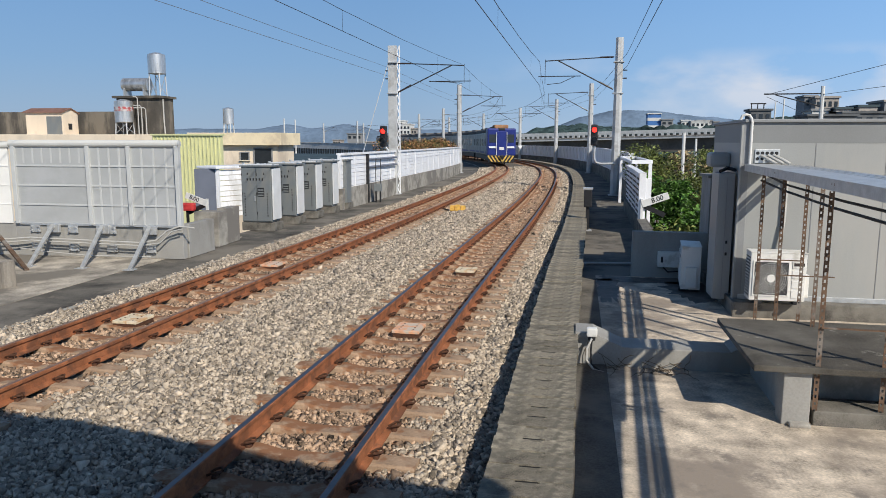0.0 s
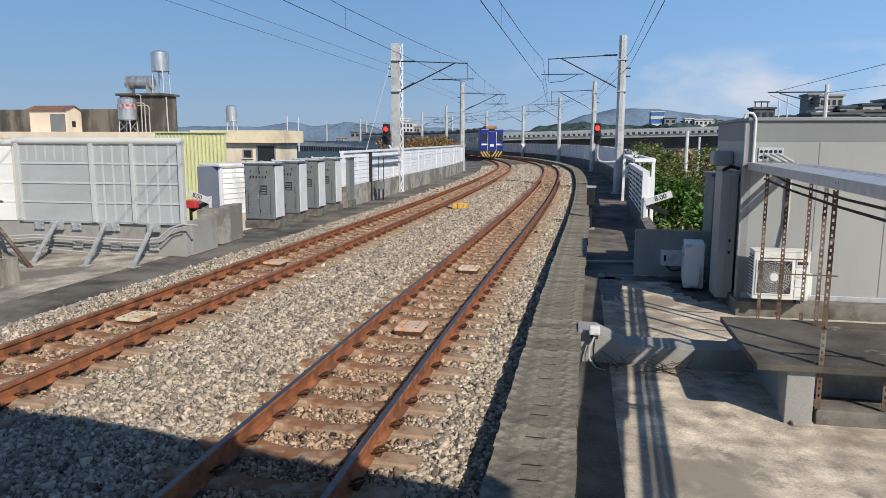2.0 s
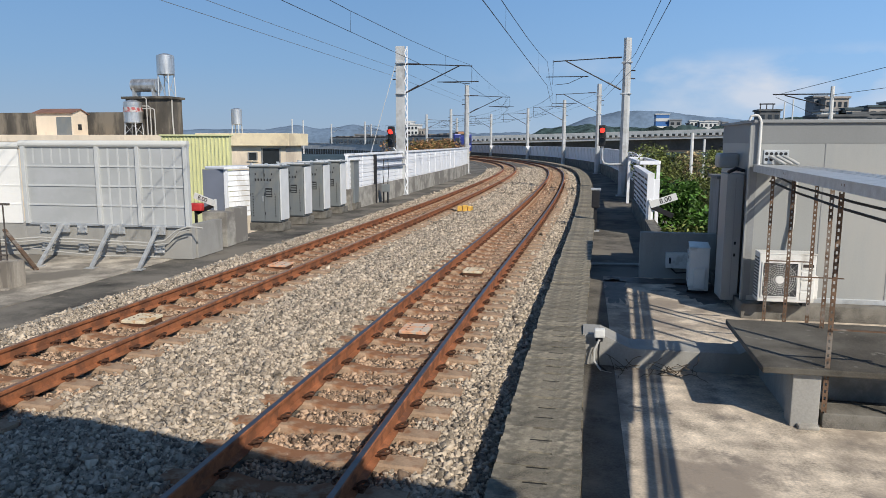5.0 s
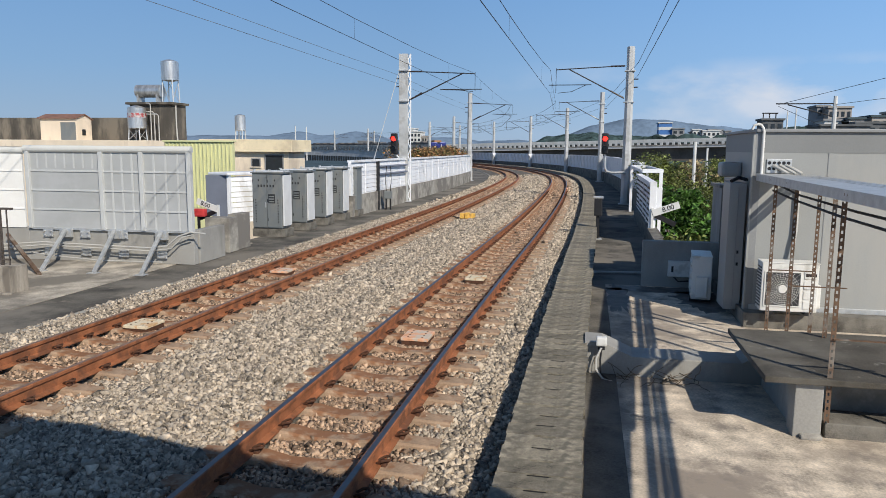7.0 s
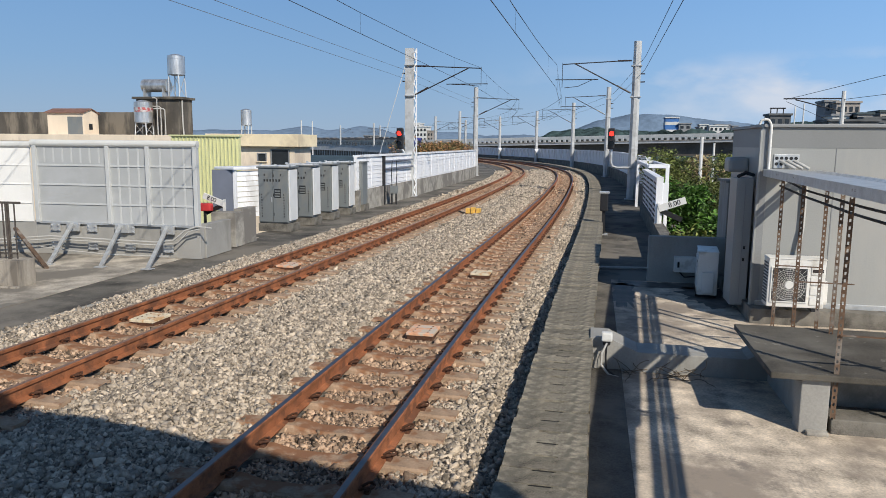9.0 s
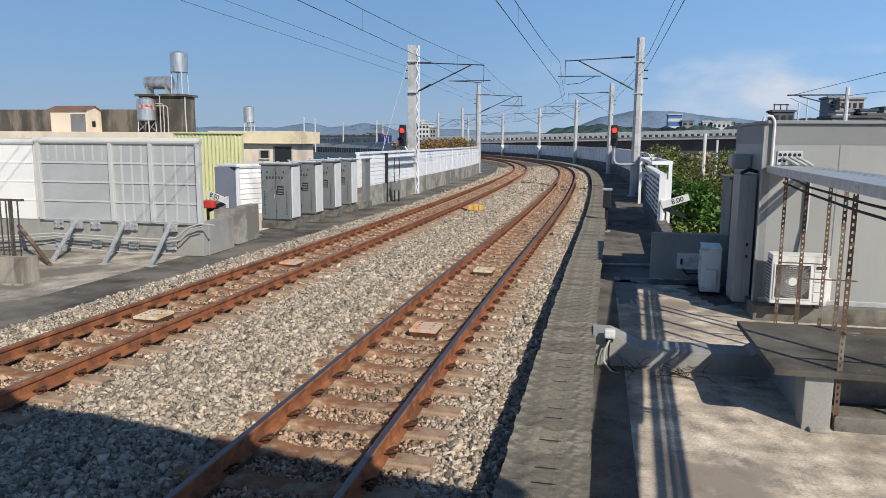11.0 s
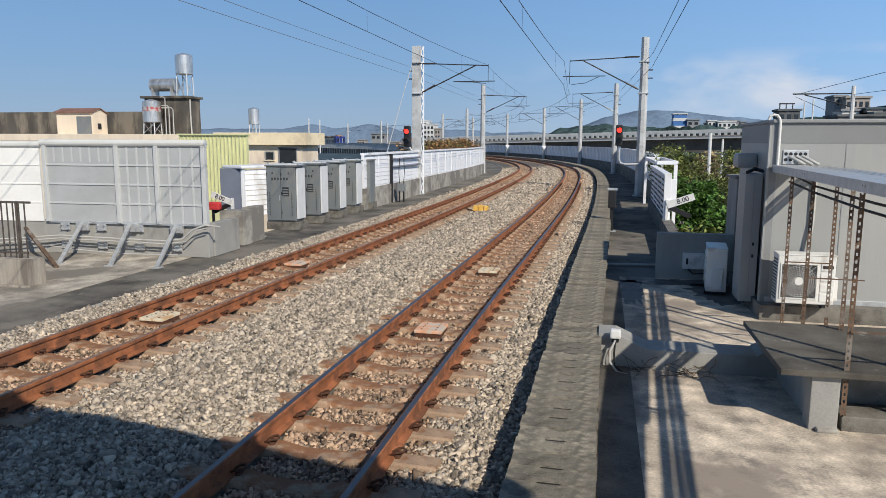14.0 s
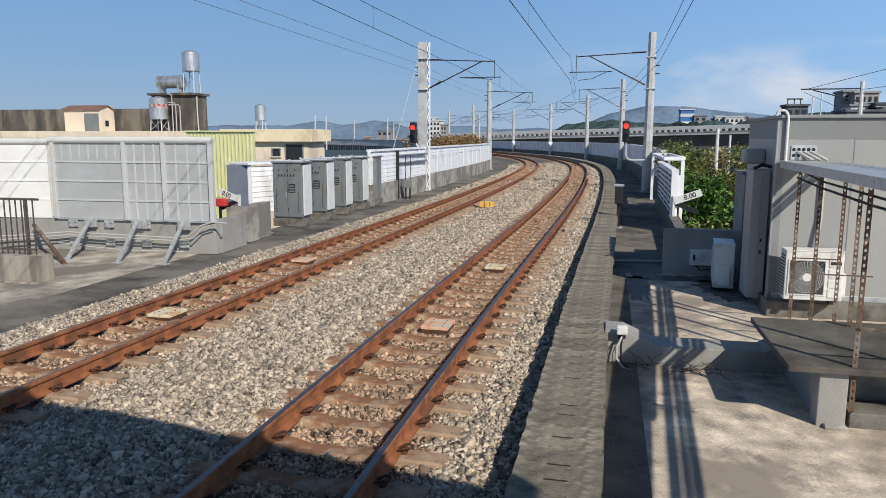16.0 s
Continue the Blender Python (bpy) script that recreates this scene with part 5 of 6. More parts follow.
def mast_clutter():
    t = thing("steel_post", pose(-9.38, 31.7, FLOOR), "dark steel post with a pipe frame beside the mast", "post")
    part("post", B(-0.07, 0.07, -0.07, 0.07, 0, 2.2, 0.01), M_BLACK, t)
    part("arm", tube(bmesh.new(), [(0, 0, 1.95), (0.08, 5.0, 1.95)], 0.05, 8), M_BLUEGREY, t)
    part("arm", tube(bmesh.new(), [(0, 0, 1.6), (0.08, 5.0, 1.6)], 0.055, 8), M_BLUEGREY, t)
    b = thing("junction_box", pose(-8.95, 31.9, FLOOR), "small grey junction box on two legs", "junction box")
    part("box", B(-0.17, 0.17, -0.1, 0.1, 0.5, 0.85, 0.02), M_CABINET, b)
    for x in (-0.1, 0.1):
        part("leg", B(x - 0.03, x + 0.03, -0.03, 0.03, 0, 0.5), M_BLACK, b)
        part("cable", tube(bmesh.new(), [(x, 0, 0.85), (x * 1.3, 0.02, 1.4), (x, 0.05, 2.0)], 0.02, 6), M_BLACK, b)
    g = thing("guy_wire", pose(0, 0, 0), "pale guy wire from the mast top", "guy wire")
    part("wire", tube(bmesh.new(), [(-9.75, 36.8, 6.3), (-10.35, 34.5, 2.1)], 0.016, 6), M_PVC, g)
    part("anchor", tube(bmesh.new(), [(-10.35, 34.5, 2.1), (-10.7, 33.4, -0.3)], 0.03, 6), M_ALU, g)


mast_clutter()


# ---- yard things beside the screen ----
def yard_things():
    w = thing("low_wall", pose(-9.62, 17.5, FLOOR, 0, 0, 0), "stained concrete stub wall in two steps", "wall")
    part("near_block", B(-0.35, 0.35, 0.0, 0.5, 0, 0.92, 0.015), M_CONC, w)
    part("far_block", B(0.05, 0.30, 0.5, 1.3, 0, 0.98, 0.015), M_CONC, w)
    s = thing("louvred_enclosure", pose(-12.4, 23.4, FLOOR), "white louvred enclosure with a blue-grey end panel", "enclosure")
    part("end_panel", B(-0.85, 0.0, 0.0, 0.06, 0.35, 1.80, 0.01), M_BLUEGREY, s)
    part("corner_post", B(-0.03, 0.08, -0.03, 0.08, 0.0, 1.82, 0.01), M_WHITE, s)
    part("roof", box(bmesh.new(), -0.90, 0.14, -0.12, 5.3, 1.80, 1.90, 0.03, pose(0, 0, 0, 0, 0, -22)), M_WHITE, s)
    for i in range(9):
        part("louvre", box(bmesh.new(), 0.0, 0.03, -0.02, 5.2, 0.0, 0.17, 0, pose(0.06, 0.08, 0.10 + 0.185 * i, 0, -12, -22)), M_WHITE, s)
    part("leg", B(-0.82, -0.76, 0, 0.06, 0, 0.35), M_BLACK, s)
    e = thing("grey_cabinet", pose(-9.80, 28.4, FLOOR), "plain dark grey equipment cabinet", "cabinet")
    part("base", B(-0.5, 0.55, -0.05, 0.7, 0, 0.26, 0.01), M_CONC_DARK, e)
    part("body", B(-0.45, 0.5, 0, 0.65, 0.26, 1.98, 0.015), M_CABINET, e)
    part("roof", B(-0.5, 0.55, -0.05, 0.7, 1.98, 2.03, 0.01), M_CABINET, e)
    r = thing("steel_railing", pose(-10.75, 11.7, 0.16), "dark rusty steel railing on a stained concrete block", "railing")
    part("top_rail", B(-6.0, 0.12, -0.02, 0.03, 1.07, 1.11), M_RAILING, r)
    part("bottom_rail", B(-6.0, 0.0, -0.015, 0.015, 0.10, 0.13), M_RAILING, r)
    for i in range(44):
        part("bar", B(-0.13 * i - 0.02, -0.13 * i, -0.01, 0.01, 0.02, 1.07), M_RAILING, r)
    part("post", B(-0.20, -0.16, -0.025, 0.025, -0.2, 1.10), M_RAILING, r)
    k = thing("concrete_block", pose(-10.75, 11.7, FLOOR), "stained concrete block wall under the railing", "wall")
    part("block", B(-7.0, 0.15, -0.2, 0.25, 0, 0.52, 0.015), M_BLOCK, k)
    part("foot", B(-0.5, 0.2, -0.32, -0.2, 0, 0.04, 0.01), M_BLOCK, k)
    p = thing("wall_conduit", pose(-13.4, 15.15, 0, 0, 0, 1.5), "pale plastic conduits along the parapet wall", "conduit")
    part("pipe", tube(bmesh.new(), [(-3.5, -0.6, -0.1), (-1.0, -0.15, 0.0), (0.5, -0.05, 0.12), (1.2, -0.05, 0.10), (3.3, -0.05, 0.06), (3.75, -0.05, 0.12), (4.05, -0.05, 0.36), (4.35, -0.03, 0.46), (4.7, 0.0, 0.43)], 0.02, 8), M_PVC, p, smooth=True)
    part("pipe", tube(bmesh.new(), [(-3.5, -0.7, -0.18), (-1.0, -0.2, -0.08), (0.5, -0.05, 0.05), (1.2, -0.05, 0.03), (3.3, -0.05, -0.01), (3.85, -0.05, 0.06), (4.15, -0.05, 0.34), (4.4, -0.03, 0.40)], 0.016, 8), M_PVC, p, smooth=True)
    part("pipe", tube(bmesh.new(), [(0.2, -0.06, -0.15), (1.0, -0.06, -0.22), (2.0, -0.06, -0.28), (3.6, -0.06, -0.27)], 0.013, 8), M_PVC, p, smooth=True)


yard_things()


# ---- small things on the roof ----
def roof_small():
    e = thing("electric_box", pose(1.87, 15.22, 0.05), "small white electric box on the end wall", "electric box")
    part("box", B(-0.21, 0.21, -0.1, 0.03, -0.16, 0.16, 0.012), M_AC, e)
    part("handle", B(-0.15, -0.11, -0.115, -0.1, -0.06, 0.06), M_BLACK, e)
    part("cable", tube(bmesh.new(), [(-0.1, -0.05, -0.16), (0.0, -0.06, -0.26), (0.2, -0.06, -0.24)], 0.015, 6), M_BLACK, e)
    j = thing("weatherproof_socket", pose(0.23, 8.88, 0.03), "white weatherproof socket on the upstand", "socket")
    part("lid", B(-0.065, 0.065, -0.06, 0.05, 0.02, 0.13, 0.02), M_AC, j)
    part("neck", C((0, 0, -0.03), (0, 0, 0.03), 0.045, seg=12), M_BLACK, j)
    part("cable", tube(bmesh.new(), [(0, -0.05, 0), (-0.06, -0.1, -0.12), (-0.06, -0.13, -0.25), (0.03, -0.16, -0.36), (0.2, -0.25, -0.37)], 0.014, 6), M_PVC, j)
    part("cable", tube(bmesh.new(), [(0, -0.05, 0), (-0.01, -0.09, -0.15), (0.0, -0.12, -0.3), (0.12, -0.2, -0.37)], 0.012, 6), M_BLACK, j)
    # dry twigs along the foot of the upstand
    t = thing("dry_twigs", pose(0.45, 8.85, FLOOR), "dry creeper twigs along the foot of the upstand", "twigs")
    rng = random.Random(5)
    for i in range(26):
        x = rng.uniform(-0.2, 0.95)
        bm = bmesh.new()
        p = Vector((x, rng.uniform(-0.12, 0.05), 0.01))
        pts = [p]
        d = Vector((rng.uniform(-1, 1), rng.uniform(-0.5, 0.5), rng.uniform(0, 0.5))).normalized()
        for k in range(5):
            d = (d + Vector((rng.uniform(-0.5, 0.5), rng.uniform(-0.4, 0.4), rng.uniform(-0.35, 0.3)))).normalized()
            q = pts[-1] + d * 0.07
            q.z = max(q.z, 0.008)
            pts.append(q)
        part("twig", tube(bm, pts, 0.004, 4), M_BARK, t)
    h = thing("hose", pose(0, 0, FLOOR), "thin pale pipe lying across the walkway", "pipe")
    part("pipe", tube(bmesh.new(), [(0.1, 16.6, 0.03), (1.3, 16.75, 0.03)], 0.03, 8), M_PVC, h)


roof_small()


# ---- planting ----
def crown(bm, centre, radii, count, leaf, rng):
    for i in range(count):
        d = Vector((rng.gauss(0, 1), rng.gauss(0, 1), rng.gauss(0, 1))).normalized() * rng.uniform(0.55, 1.0)
        d *= 1 + 0.35 * noise.noise(Vector((d.x * 2.2 + centre[0], d.y * 2.2 + centre[1], d.z * 2.2)))
        p = Vector(centre) + Vector((d.x * radii[0], d.y * radii[1], d.z * radii[2]))
        q = Euler((rng.uniform(-0.9, 0.9), rng.uniform(-0.9, 0.9), rng.uniform(0, 6.28))).to_matrix()
        s = leaf * rng.uniform(0.6, 1.3)
        v = [bm.verts.new(p + q @ Vector(c)) for c in ((-s, 0, 0), (0, -0.42 * s, 0.12 * s), (s, 0, -0.1 * s), (0, 0.42 * s, 0.12 * s))]
        bm.faces.new(v)


def shrub(name, x, y, base, clumps, leaf, count, material, label, category, seed):
    rng = random.Random(seed)
    t = thing(name, pose(x, y, base), label, category)
    top = max(c[2] for c in clumps)
    trunk = bmesh.new()
    cyl(trunk, (0, 0, 0), (0, 0, top * 0.75), 0.14, 0.05, 8)
    for c in clumps:
        cyl(trunk, (0, 0, top * 0.45), (c[0], c[1], c[2]), 0.05, 0.015, 6)
    part("trunk", trunk, M_BARK, t)
    bm = bmesh.new()
    for cx, cy, cz, rx, ry, rz in clumps:
        crown(bm, (cx, cy, cz), (rx, ry, rz), count, leaf, rng)
    part("crown", bm, material, t)
    return t


rng0 = random.Random(11)
shrub("bush", 3.7, 29.0, -9.0, [(rng0.uniform(-1.0, 1.3), rng0.uniform(-1, 1.5), 8.6 + rng0.uniform(-0.9, 1.0), 0.75, 0.75, 0.6) for _ in range(12)], 0.135, 520, M_LEAF_BRIGHT, "large-leaved bright green bush below the barrier", "bush", 1)
shrub("bush", 4.6, 36.0, -9.0, [(rng0.uniform(-2.0, 1.8), rng0.uniform(-2, 2), 9.5 + rng0.uniform(-0.8, 1.2), 1.0, 1.0, 0.8) for _ in range(12)], 0.085, 1000, M_LEAF, "dense green bush growing beside the viaduct", "bush", 2)
shrub("bush", 3.3, 22.0, -9.0, [(rng0.uniform(-1.0, 1.0), rng0.uniform(-1, 1), 8.1 + rng0.uniform(-0.8, 0.5), 0.7, 0.7, 0.6) for _ in range(8)], 0.14, 220, M_LEAF, "low green bush in shade behind the end wall", "bush", 3)
shrub("dry_bush", 9.4, 56.0, -9.0, [(rng0.uniform(-2.6, 2.4), rng0.uniform(-2, 2), 9.3 + rng0.uniform(-0.8, 0.8), 1.2, 1.2, 0.8) for _ in range(9)], 0.22, 260, M_LEAF_DRY, "straw-coloured dry grass and brush", "bush", 4)
shrub("bush", 12.5, 62.0, -9.0, [(rng0.uniform(-2, 2), rng0.uniform(-2, 2), 10.0 + rng0.uniform(-1.0, 1.0), 1.4, 1.4, 1.1) for _ in range(8)], 0.2, 320, M_LEAF, "dark green tree beyond the dry brush", "tree", 6)
for i in range(6):
    p = at(47.0 + i * 3.3, -9.4, 0)
    shrub("autumn_tree", p.x, p.y, -9.0, [(rng0.uniform(-0.9, 0.9), rng0.uniform(-1.8, 1.8), 10.35 + rng0.uniform(-0.5, 0.85), 0.85, 1.1, 0.6) for _ in range(9)], 0.075, 620, M_LEAF_RUST, "reddish-brown leaved tree top behind the barrier", "tree", 20 + i)
shrub("bush", -14.6, 40.0, -9.0, [(rng0.uniform(-0.6, 0.6), rng0.uniform(-0.6, 0.6), 9.95 + rng0.uniform(-0.2, 0.3), 0.4, 0.4, 0.28) for _ in range(4)], 0.08, 260, M_LEAF, "small green tree top behind the barrier", "tree", 40)


# ---- farther structures ----
def far_viaduct():
    A, Bq = Vector((72.5, 150.3, 0.5)), Vector((-45.0, 197.3, -2.5))
    d = (Bq - A)
    L = d.length
    t = thing("far_viaduct", Matrix.Translation(A) @ pose(0, 0, 0, 0, 0, math.degrees(math.atan2(-d.x, d.y))) @ pose(0, 0, 0, math.degrees(math.asin(d.z / L)), 0, 0), "pale concrete railway viaduct with a slotted parapet", "viaduct")
    part("deck", B(-5, 5, 0, L, 3.85, 4.3, 0.05), M_RAILPALE, t)
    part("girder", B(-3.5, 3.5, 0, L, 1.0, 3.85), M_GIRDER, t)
    for sd in (-1, 1):
        part("parapet", B(sd * 5 - 0.1, sd * 5 + 0.1, 0, L, 4.3, 4.55), M_CONC, t)
        part("top_rail", B(sd * 5 - 0.12, sd * 5 + 0.12, 0, L, 5.2, 5.8, 0.03), M_RAILPALE, t)
    part("track_bed", B(-4.5, 4.5, 0, L, 4.3, 4.9), M_GIRDER, t)
    me = mesh_of(B(-0.12, 0.12, -0.28, 0.28, 4.55, 5.2), M_RAILPALE)
    for i in range(int(L / 1.3)):
        p = new("panel_post", me)
        p.parent, p.matrix_basis = t, pose(-5, 0.7 + 1.3 * i, 0)
    for i in range(4):
        part("pier", B(-1.6, 1.6, 12 + 30 * i, 15 + 30 * i, -10, 1.2, 0.1), M_CONC, t)


def simple_pole(x, y, top, label, w=0.22, arm=0.0):
    t = thing("pole", pose(x, y, -9), label, "pole", "far poles")
    part("shaft", C((0, 0, 0), (0, 0, top + 9), w, w * 0.7, seg=8), M_FARWHITE, t)
    if arm:
        part("arm", tube(bmesh.new(), [(0, 0, top + 8.2), (-arm, 0, top + 8.2)], 0.07, 6), M_WIRE, t)
        part("strut", tube(bmesh.new(), [(0, 0, top + 6.8), (-arm * 0.8, 0, top + 8.1)], 0.06, 6), M_WIRE, t)
    return t


def block_house(name, x, y, w, dpt, top, material, label, floors=3, cols=4, roof=None):
    t = thing(name, pose(x, y, -9), label, "building", "far buildings")
    h = top + 9
    part("wall", B(-w / 2, w / 2, 0, dpt, 0, h), material, t)
    part("roof", B(-w / 2 - 0.3, w / 2 + 0.3, -0.3, dpt + 0.3, h, h + 0.4), roof or material, t)
    for f in range(floors):
        for c in range(cols):
            x0 = -w / 2 + (c + 0.22) * w / cols
            part("window", B(x0, x0 + 0.56 * w / cols, -0.06, 0.02, h - 1.75 - 1.9 * f, h - 0.7 - 1.9 * f), M_GLASS, t)
    return t


far_viaduct()
for x, y, z, a in ((-46.5, 110.6, 5.9, 0), (-44.9, 111.3, 5.75, 0), (28.6, 116.5, 8.3, 0), (29.7, 116.2, 8.7, 0)):
    simple_pole(x, y, z, "thin pale pole among the far roofs", 0.14, a)
simple_pole(6.05, 44.6, 2.95, "pale concrete pole standing in the brush", 0.13)
simple_pole(6.95, 46.0, 2.6, "pale concrete pole standing in the brush", 0.09)
fm = simple_pole(25.9, 86.2, 8.4, "grey overhead-line mast behind the shed roof", 0.30, 6.0)
for i, (p, q) in enumerate((((20.5, 87.6, 7.6), (41.0, 70.0, 13.0)), ((25.9, 86.0, 7.5), (44.0, 72.0, 9.6)), ((20.5, 87.6, 7.4), (25.5, 86.0, 4.8)))):
    w = thing("overhead_wire", pose(0, 0, 0), "thin dark overhead wire beyond the shed", "overhead wire")
    part("wire", tube(bmesh.new(), [p, q], 0.03, 4), M_WIRE, w)
block_house("grey_apartment_tower", 47.6, 166, 2.3, 6, 11.7, M_FARGREY, "narrow grey apartment tower with dark windows", 4, 2)
block_house("grey_apartment_link", 49.3, 167, 1.6, 5, 10.7, M_FARWHITE, "pale grey stair block between two apartment blocks", 3, 1)
block_house("tan_apartment_block", 50.0, 163, 4.4, 7, 11.3, M_FARTAN, "tan-grey apartment block with dark windows", 4, 4)
df = block_house("dark_frame_building", 36.6, 160, 4.0, 5, 8.7, M_FARDARK, "dark grey building under a steel frame", 2, 3)
for x in (-1.9, -0.7, 0.5):
    part("frame_post", B(x - 0.09, x + 0.09, 0.0, 0.18, 17.9, 19.2), M_WIRE, df)
part("frame_beam", B(-2.1, 0.9, 0.0, 0.2, 19.0, 19.25), M_WIRE, df)
block_house("tan_house", 53.2, 150, 3.2, 6, 8.9, M_FARTAN, "grey-tan house with a dark sloping roof", 2, 2, M_SLATE)
block_house("grey_house", 59.2, 150, 6.5, 8, 9.8, M_FARGREY, "grey house with a flat roof", 2, 3, M_FARTAN)
block_house("low_shed", 52.5, 147, 9.0, 8, 7.6, M_FARDARK, "low dark roof of a shed", 1, 5)
block_house("low_shed", 44.0, 140, 8.0, 8, 6.9, M_FARDARK, "low dark roof of a shed", 1, 5)
block_house("low_house", 45.5, 152, 3.0, 6, 8.3, M_FARWHITE, "small pale house among the sheds", 1, 2, M_FARGREY)
block_house("low_house", 49.0, 150, 2.6, 6, 8.5, M_FARTAN, "small tan house among the sheds", 1, 2, M_SLATE)
bt = block_house("blue_clad_tower", 29.0, 299, 5.0, 8, 13.0, M_FARBLUE, "blue and white clad building on the hillside", 0, 2, M_FARWHITE)
for z0, z1 in ((19.4, 20.6), (12.0, 17.6)):
    part("white_band", B(-2.55, 2.55, -0.08, 8.08, z0, z1), M_FARWHITE, bt)
for i in range(5):
    part("window", B(-2.2 + 0.9 * i, -1.5 + 0.9 * i, -0.14, -0.06, 15.6, 16.6), M_GLASS, bt)
rh = random.Random(21)
for i in range(16):
    block_house("hillside_house", 37.5 + i * 1.35 + rh.uniform(-0.6, 0.6), 302 + rh.uniform(0, 25), rh.uniform(1.6, 3.4), 5, 8.2 + rh.uniform(0, 3.0), rh.choice((M_FARWHITE, M_FARGREY, M_FARTAN, M_FARWHITE)), "small house in the hillside town", 2, 2, M_FARGREY)
block_house("grey_works", 33.8, 298, 4.5, 8, 10.7, M_FARGREY, "grey works building on the hillside", 1, 2)
block_house("white_house", 46.0, 297, 6.5, 8, 10.0, M_FARWHITE, "white house on the hillside", 2, 4)
block_house("white_house", 41.0, 300, 3.0, 6, 10.4, M_FARWHITE, "white house on the hillside", 2, 2)
block_house("white_apartments", -70.3, 292, 4.4, 8, 9.0, M_FARWHITE, "white apartment block beyond the line", 4, 3)
block_house("white_apartments", -72.8, 294, 2.4, 8, 10.4, M_FARWHITE, "narrow white apartment block beyond the line", 4, 2)
block_house("white_apartments", -66.8, 293, 2.2, 8, 7.2, M_FARTAN, "low tan apartment wing beyond the line", 3, 2)
block_house("pavilion", -90.0, 286, 6.0, 5, 5.0, M_FARGREY, "dark roofed pavilion beyond the viaduct", 1, 3)
rr = random.Random(9)
for i in range(26):
    x = -190 + i * 6.2
    block_house("far_house", x, 300 + rr.uniform(-30, 60), rr.uniform(4, 8), 6, rr.uniform(-1.0, 3.6), rr.choice((M_FARGREY, M_FARTAN, M_FARWHITE, M_FARGREY)), "low house in the far town", 1, 3)
tl = thing("workshop_roof", pose(-22, 62, -9), "dark teal sheet roof below the viaduct", "workshop")
part("wall", B(-9, 6, 0, 12, 0, 9.0), M_SLATE, tl)
part("roof", box(bmesh.new(), -9.3, 6.3, -0.3, 12.3, 0, 0.2, 0, pose(0, 0, 9.0, 4, 0, 0)), M_SLATE, tl)
platform()


# ---- the train ----
def car(end=False):
    t = thing("train_car", pose(0, 0, 0), "stainless steel commuter train car, blue cab end" if end else "stainless steel commuter train car with dark windows", "train car", "cars of the train")
    L = 19.6
    part("body", B(-1.42, 1.42, -L, -0.15 if end else 0, 1.0, 3.35, 0.12), M_STEELCAR, t)
    part("roof", B(-1.25, 1.25, -L, -0.2, 3.33, 3.75, 0.18), M_CARROOF, t)
    part("underframe", B(-1.25, 1.25, -L + 0.6, -0.6, 0.45, 1.0, 0.05), M_BLACK, t)
    for i in range(3):
        part("roof_unit", B(-0.8, 0.8, -L + 2.5 + 5.5 * i, -L + 5.0 + 5.5 * i, 3.72, 3.98, 0.05), M_CARROOF, t)
    for sd in (-1, 1):
        for i in range(8):
            y = -L + 1.7 + i * 2.25
            part("window", B(sd * 1.42 - 0.012, sd * 1.42 + 0.012, y, y + 1.3, 1.95, 2.75), M_GLASS, t)
        for i in range(3):
            y = -L + 3.1 + i * 6.4
            part("door", B(sd * 1.42 - 0.02, sd * 1.42 + 0.02, y, y + 1.2, 1.05, 3.05), M_STEELCAR, t)
        part("stripe", B(sd * 1.42 - 0.014, sd * 1.42 + 0.014, -L + 0.2, -0.3, 1.15, 1.35), M_BLUE, t)
    for y in (-L + 3.0, -3.0):
        b = part("bogie", B(-0.85, 0.85, y - 1.4, y + 1.4, 0.35, 0.62, 0.05), M_BLACK, t)
        for yy in (y - 1.05, y + 1.05):
            for sd in (-1, 1):
                part("wheel", C((sd * 0.50, yy, 0.43), (sd * 0.62, yy, 0.43), 0.43, seg=20), M_CLIP, b)
    return t



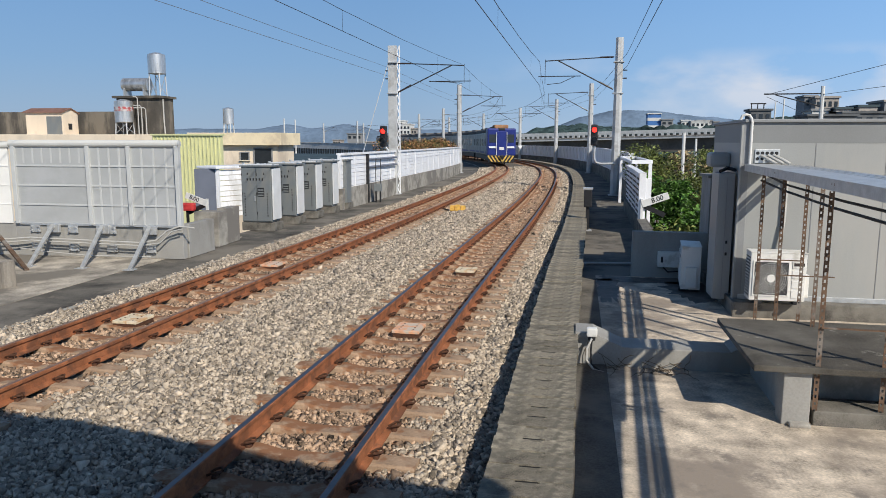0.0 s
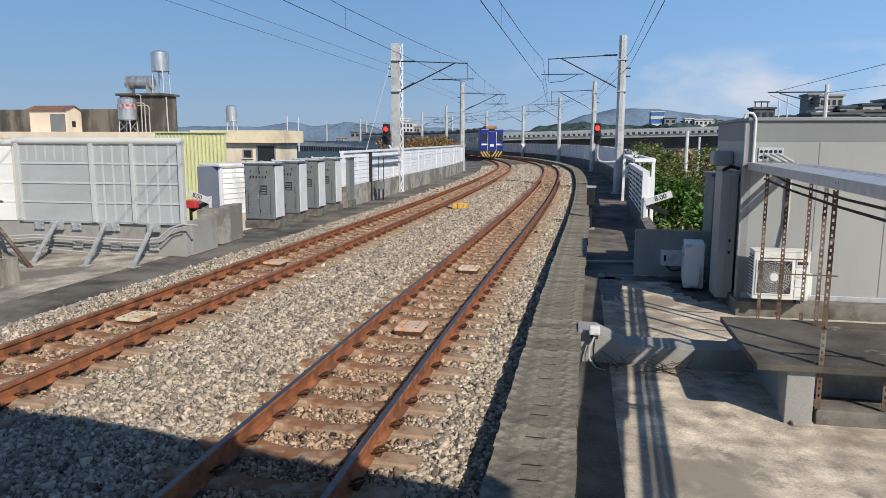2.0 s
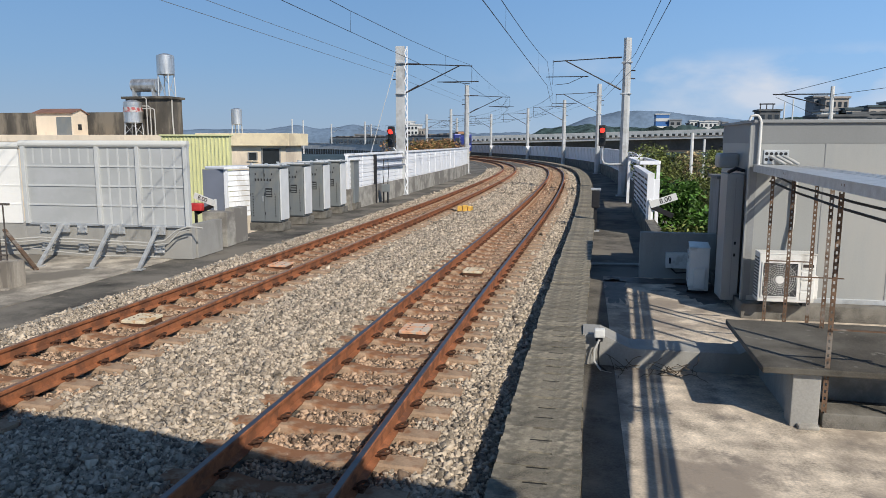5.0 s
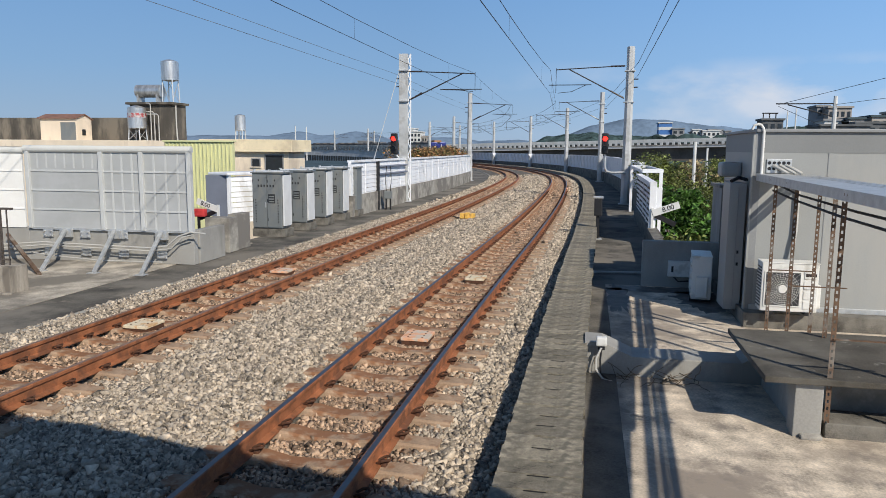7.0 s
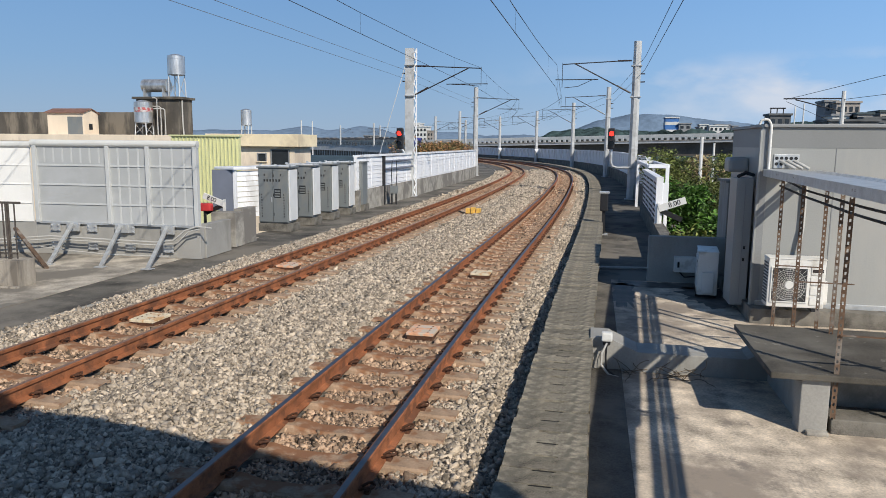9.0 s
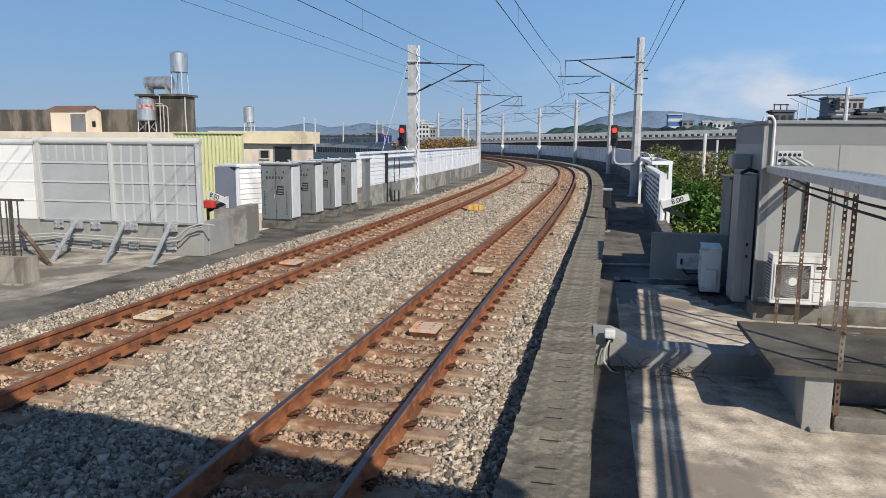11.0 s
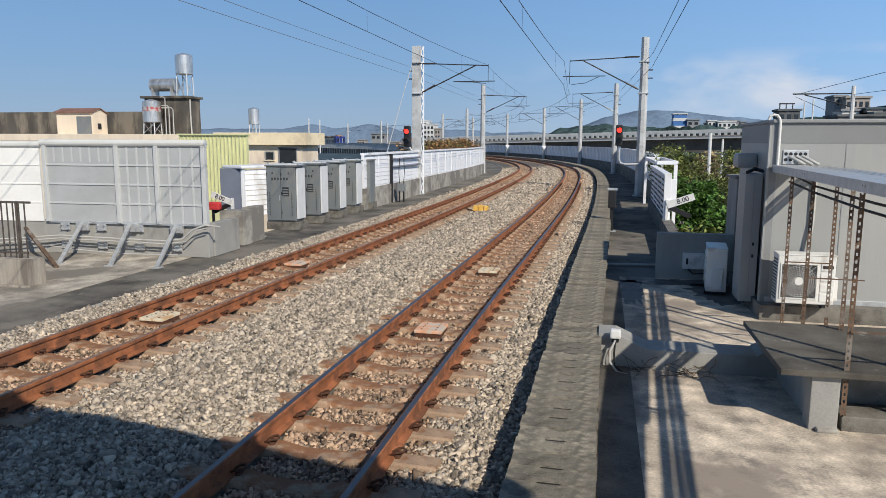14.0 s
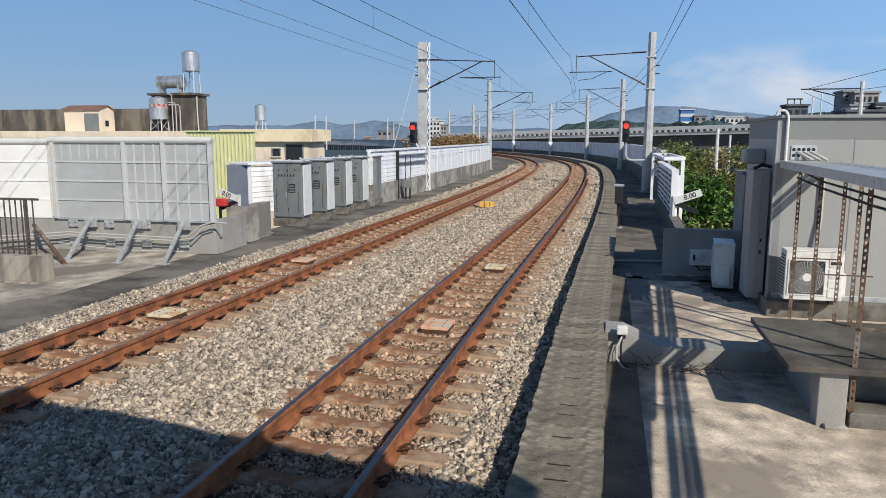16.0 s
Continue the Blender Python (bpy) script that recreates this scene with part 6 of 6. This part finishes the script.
def tail_car():
    """The rear cab: blue end with a central door, two windscreens, striped skirt. It faces -y."""
    t = car(True)
    y = -19.6
    part("cab_front", B(-1.49, 1.49, y - 0.12, y + 1.6, 0.95, 3.78, 0.14), M_BLUE, t, "deep blue cab end")
    part("gangway_door", B(-0.50, 0.50, y - 0.20, y - 0.10, 0.95, 3.45, 0.03), M_BLUE, t)
    part("door_window", B(-0.25, 0.25, y - 0.215, y - 0.19, 1.55, 1.85, 0.01), M_CABINET_SIDE, t, "pale plate on the door")
    for sd in (-1, 1):
        part("windscreen", B(sd * 0.9 - 0.40, sd * 0.9 + 0.40, y - 0.14, y - 0.10, 2.3, 3.15, 0.02), M_GLASS, t)
        part("lamp_cluster", B(sd * 0.95 - 0.38, sd * 0.95 + 0.38, y - 0.17, y - 0.10, 1.72, 1.92, 0.02), M_WHITE, t, "white band with lamps")
        part("handrail", B(sd * 0.54 - 0.025, sd * 0.54 + 0.025, y - 0.25, y - 0.20, 1.0, 3.4), M_CABINET_SIDE, t)
    part("roof_fairing", B(-0.75, 0.75, y + 0.3, y + 2.4, 3.75, 4.15, 0.15), M_ORANGE_RUST, t, "rust-coloured roof unit")
    part("destination_box", B(-0.35, 0.35, y - 0.16, y + 0.3, 3.55, 3.80, 0.05), M_BLACK, t)
    sk = part("skirt", B(-1.34, 1.34, y - 0.20, y + 0.6, 0.22, 1.02, 0.06), M_BLACK, t)
    for i in range(7):
        x = -1.2 + i * 0.37
        part("stripe", box(bmesh.new(), -0.07, 0.07, -0.02, 0.02, -0.40, 0.40, 0, pose(x, y - 0.21, 0.62, 0, -35 if x < 0 else 35, 0)), M_STRIPE, sk)
    part("coupler", B(-0.15, 0.15, y - 0.6, y, 0.75, 1.0, 0.03), M_BLACK, t)
    return t


TRAIN = [tail_car()] + [car() for _ in range(4)]


def motions():
    """The train draws away along the far track; each car lies on the chord between its bogies."""
    for k, c in enumerate(TRAIN):
        rows = []
        for i in range(33):
            tm = i * 0.5
            s = 77.0 + 7.6 * tm + 0.23 * tm * tm + k * 20.0
            a, b = at(s + 3.0, -GAP), at(s + 16.6, -GAP)
            u = (b - a).normalized()
            p = b + u * 3.0
            rows.append((tm, pose(p.x, p.y, p.z, math.degrees(math.asin(u.z)), 0, math.degrees(math.atan2(-u.x, u.y)))))
        walk(c, rows)


motions()
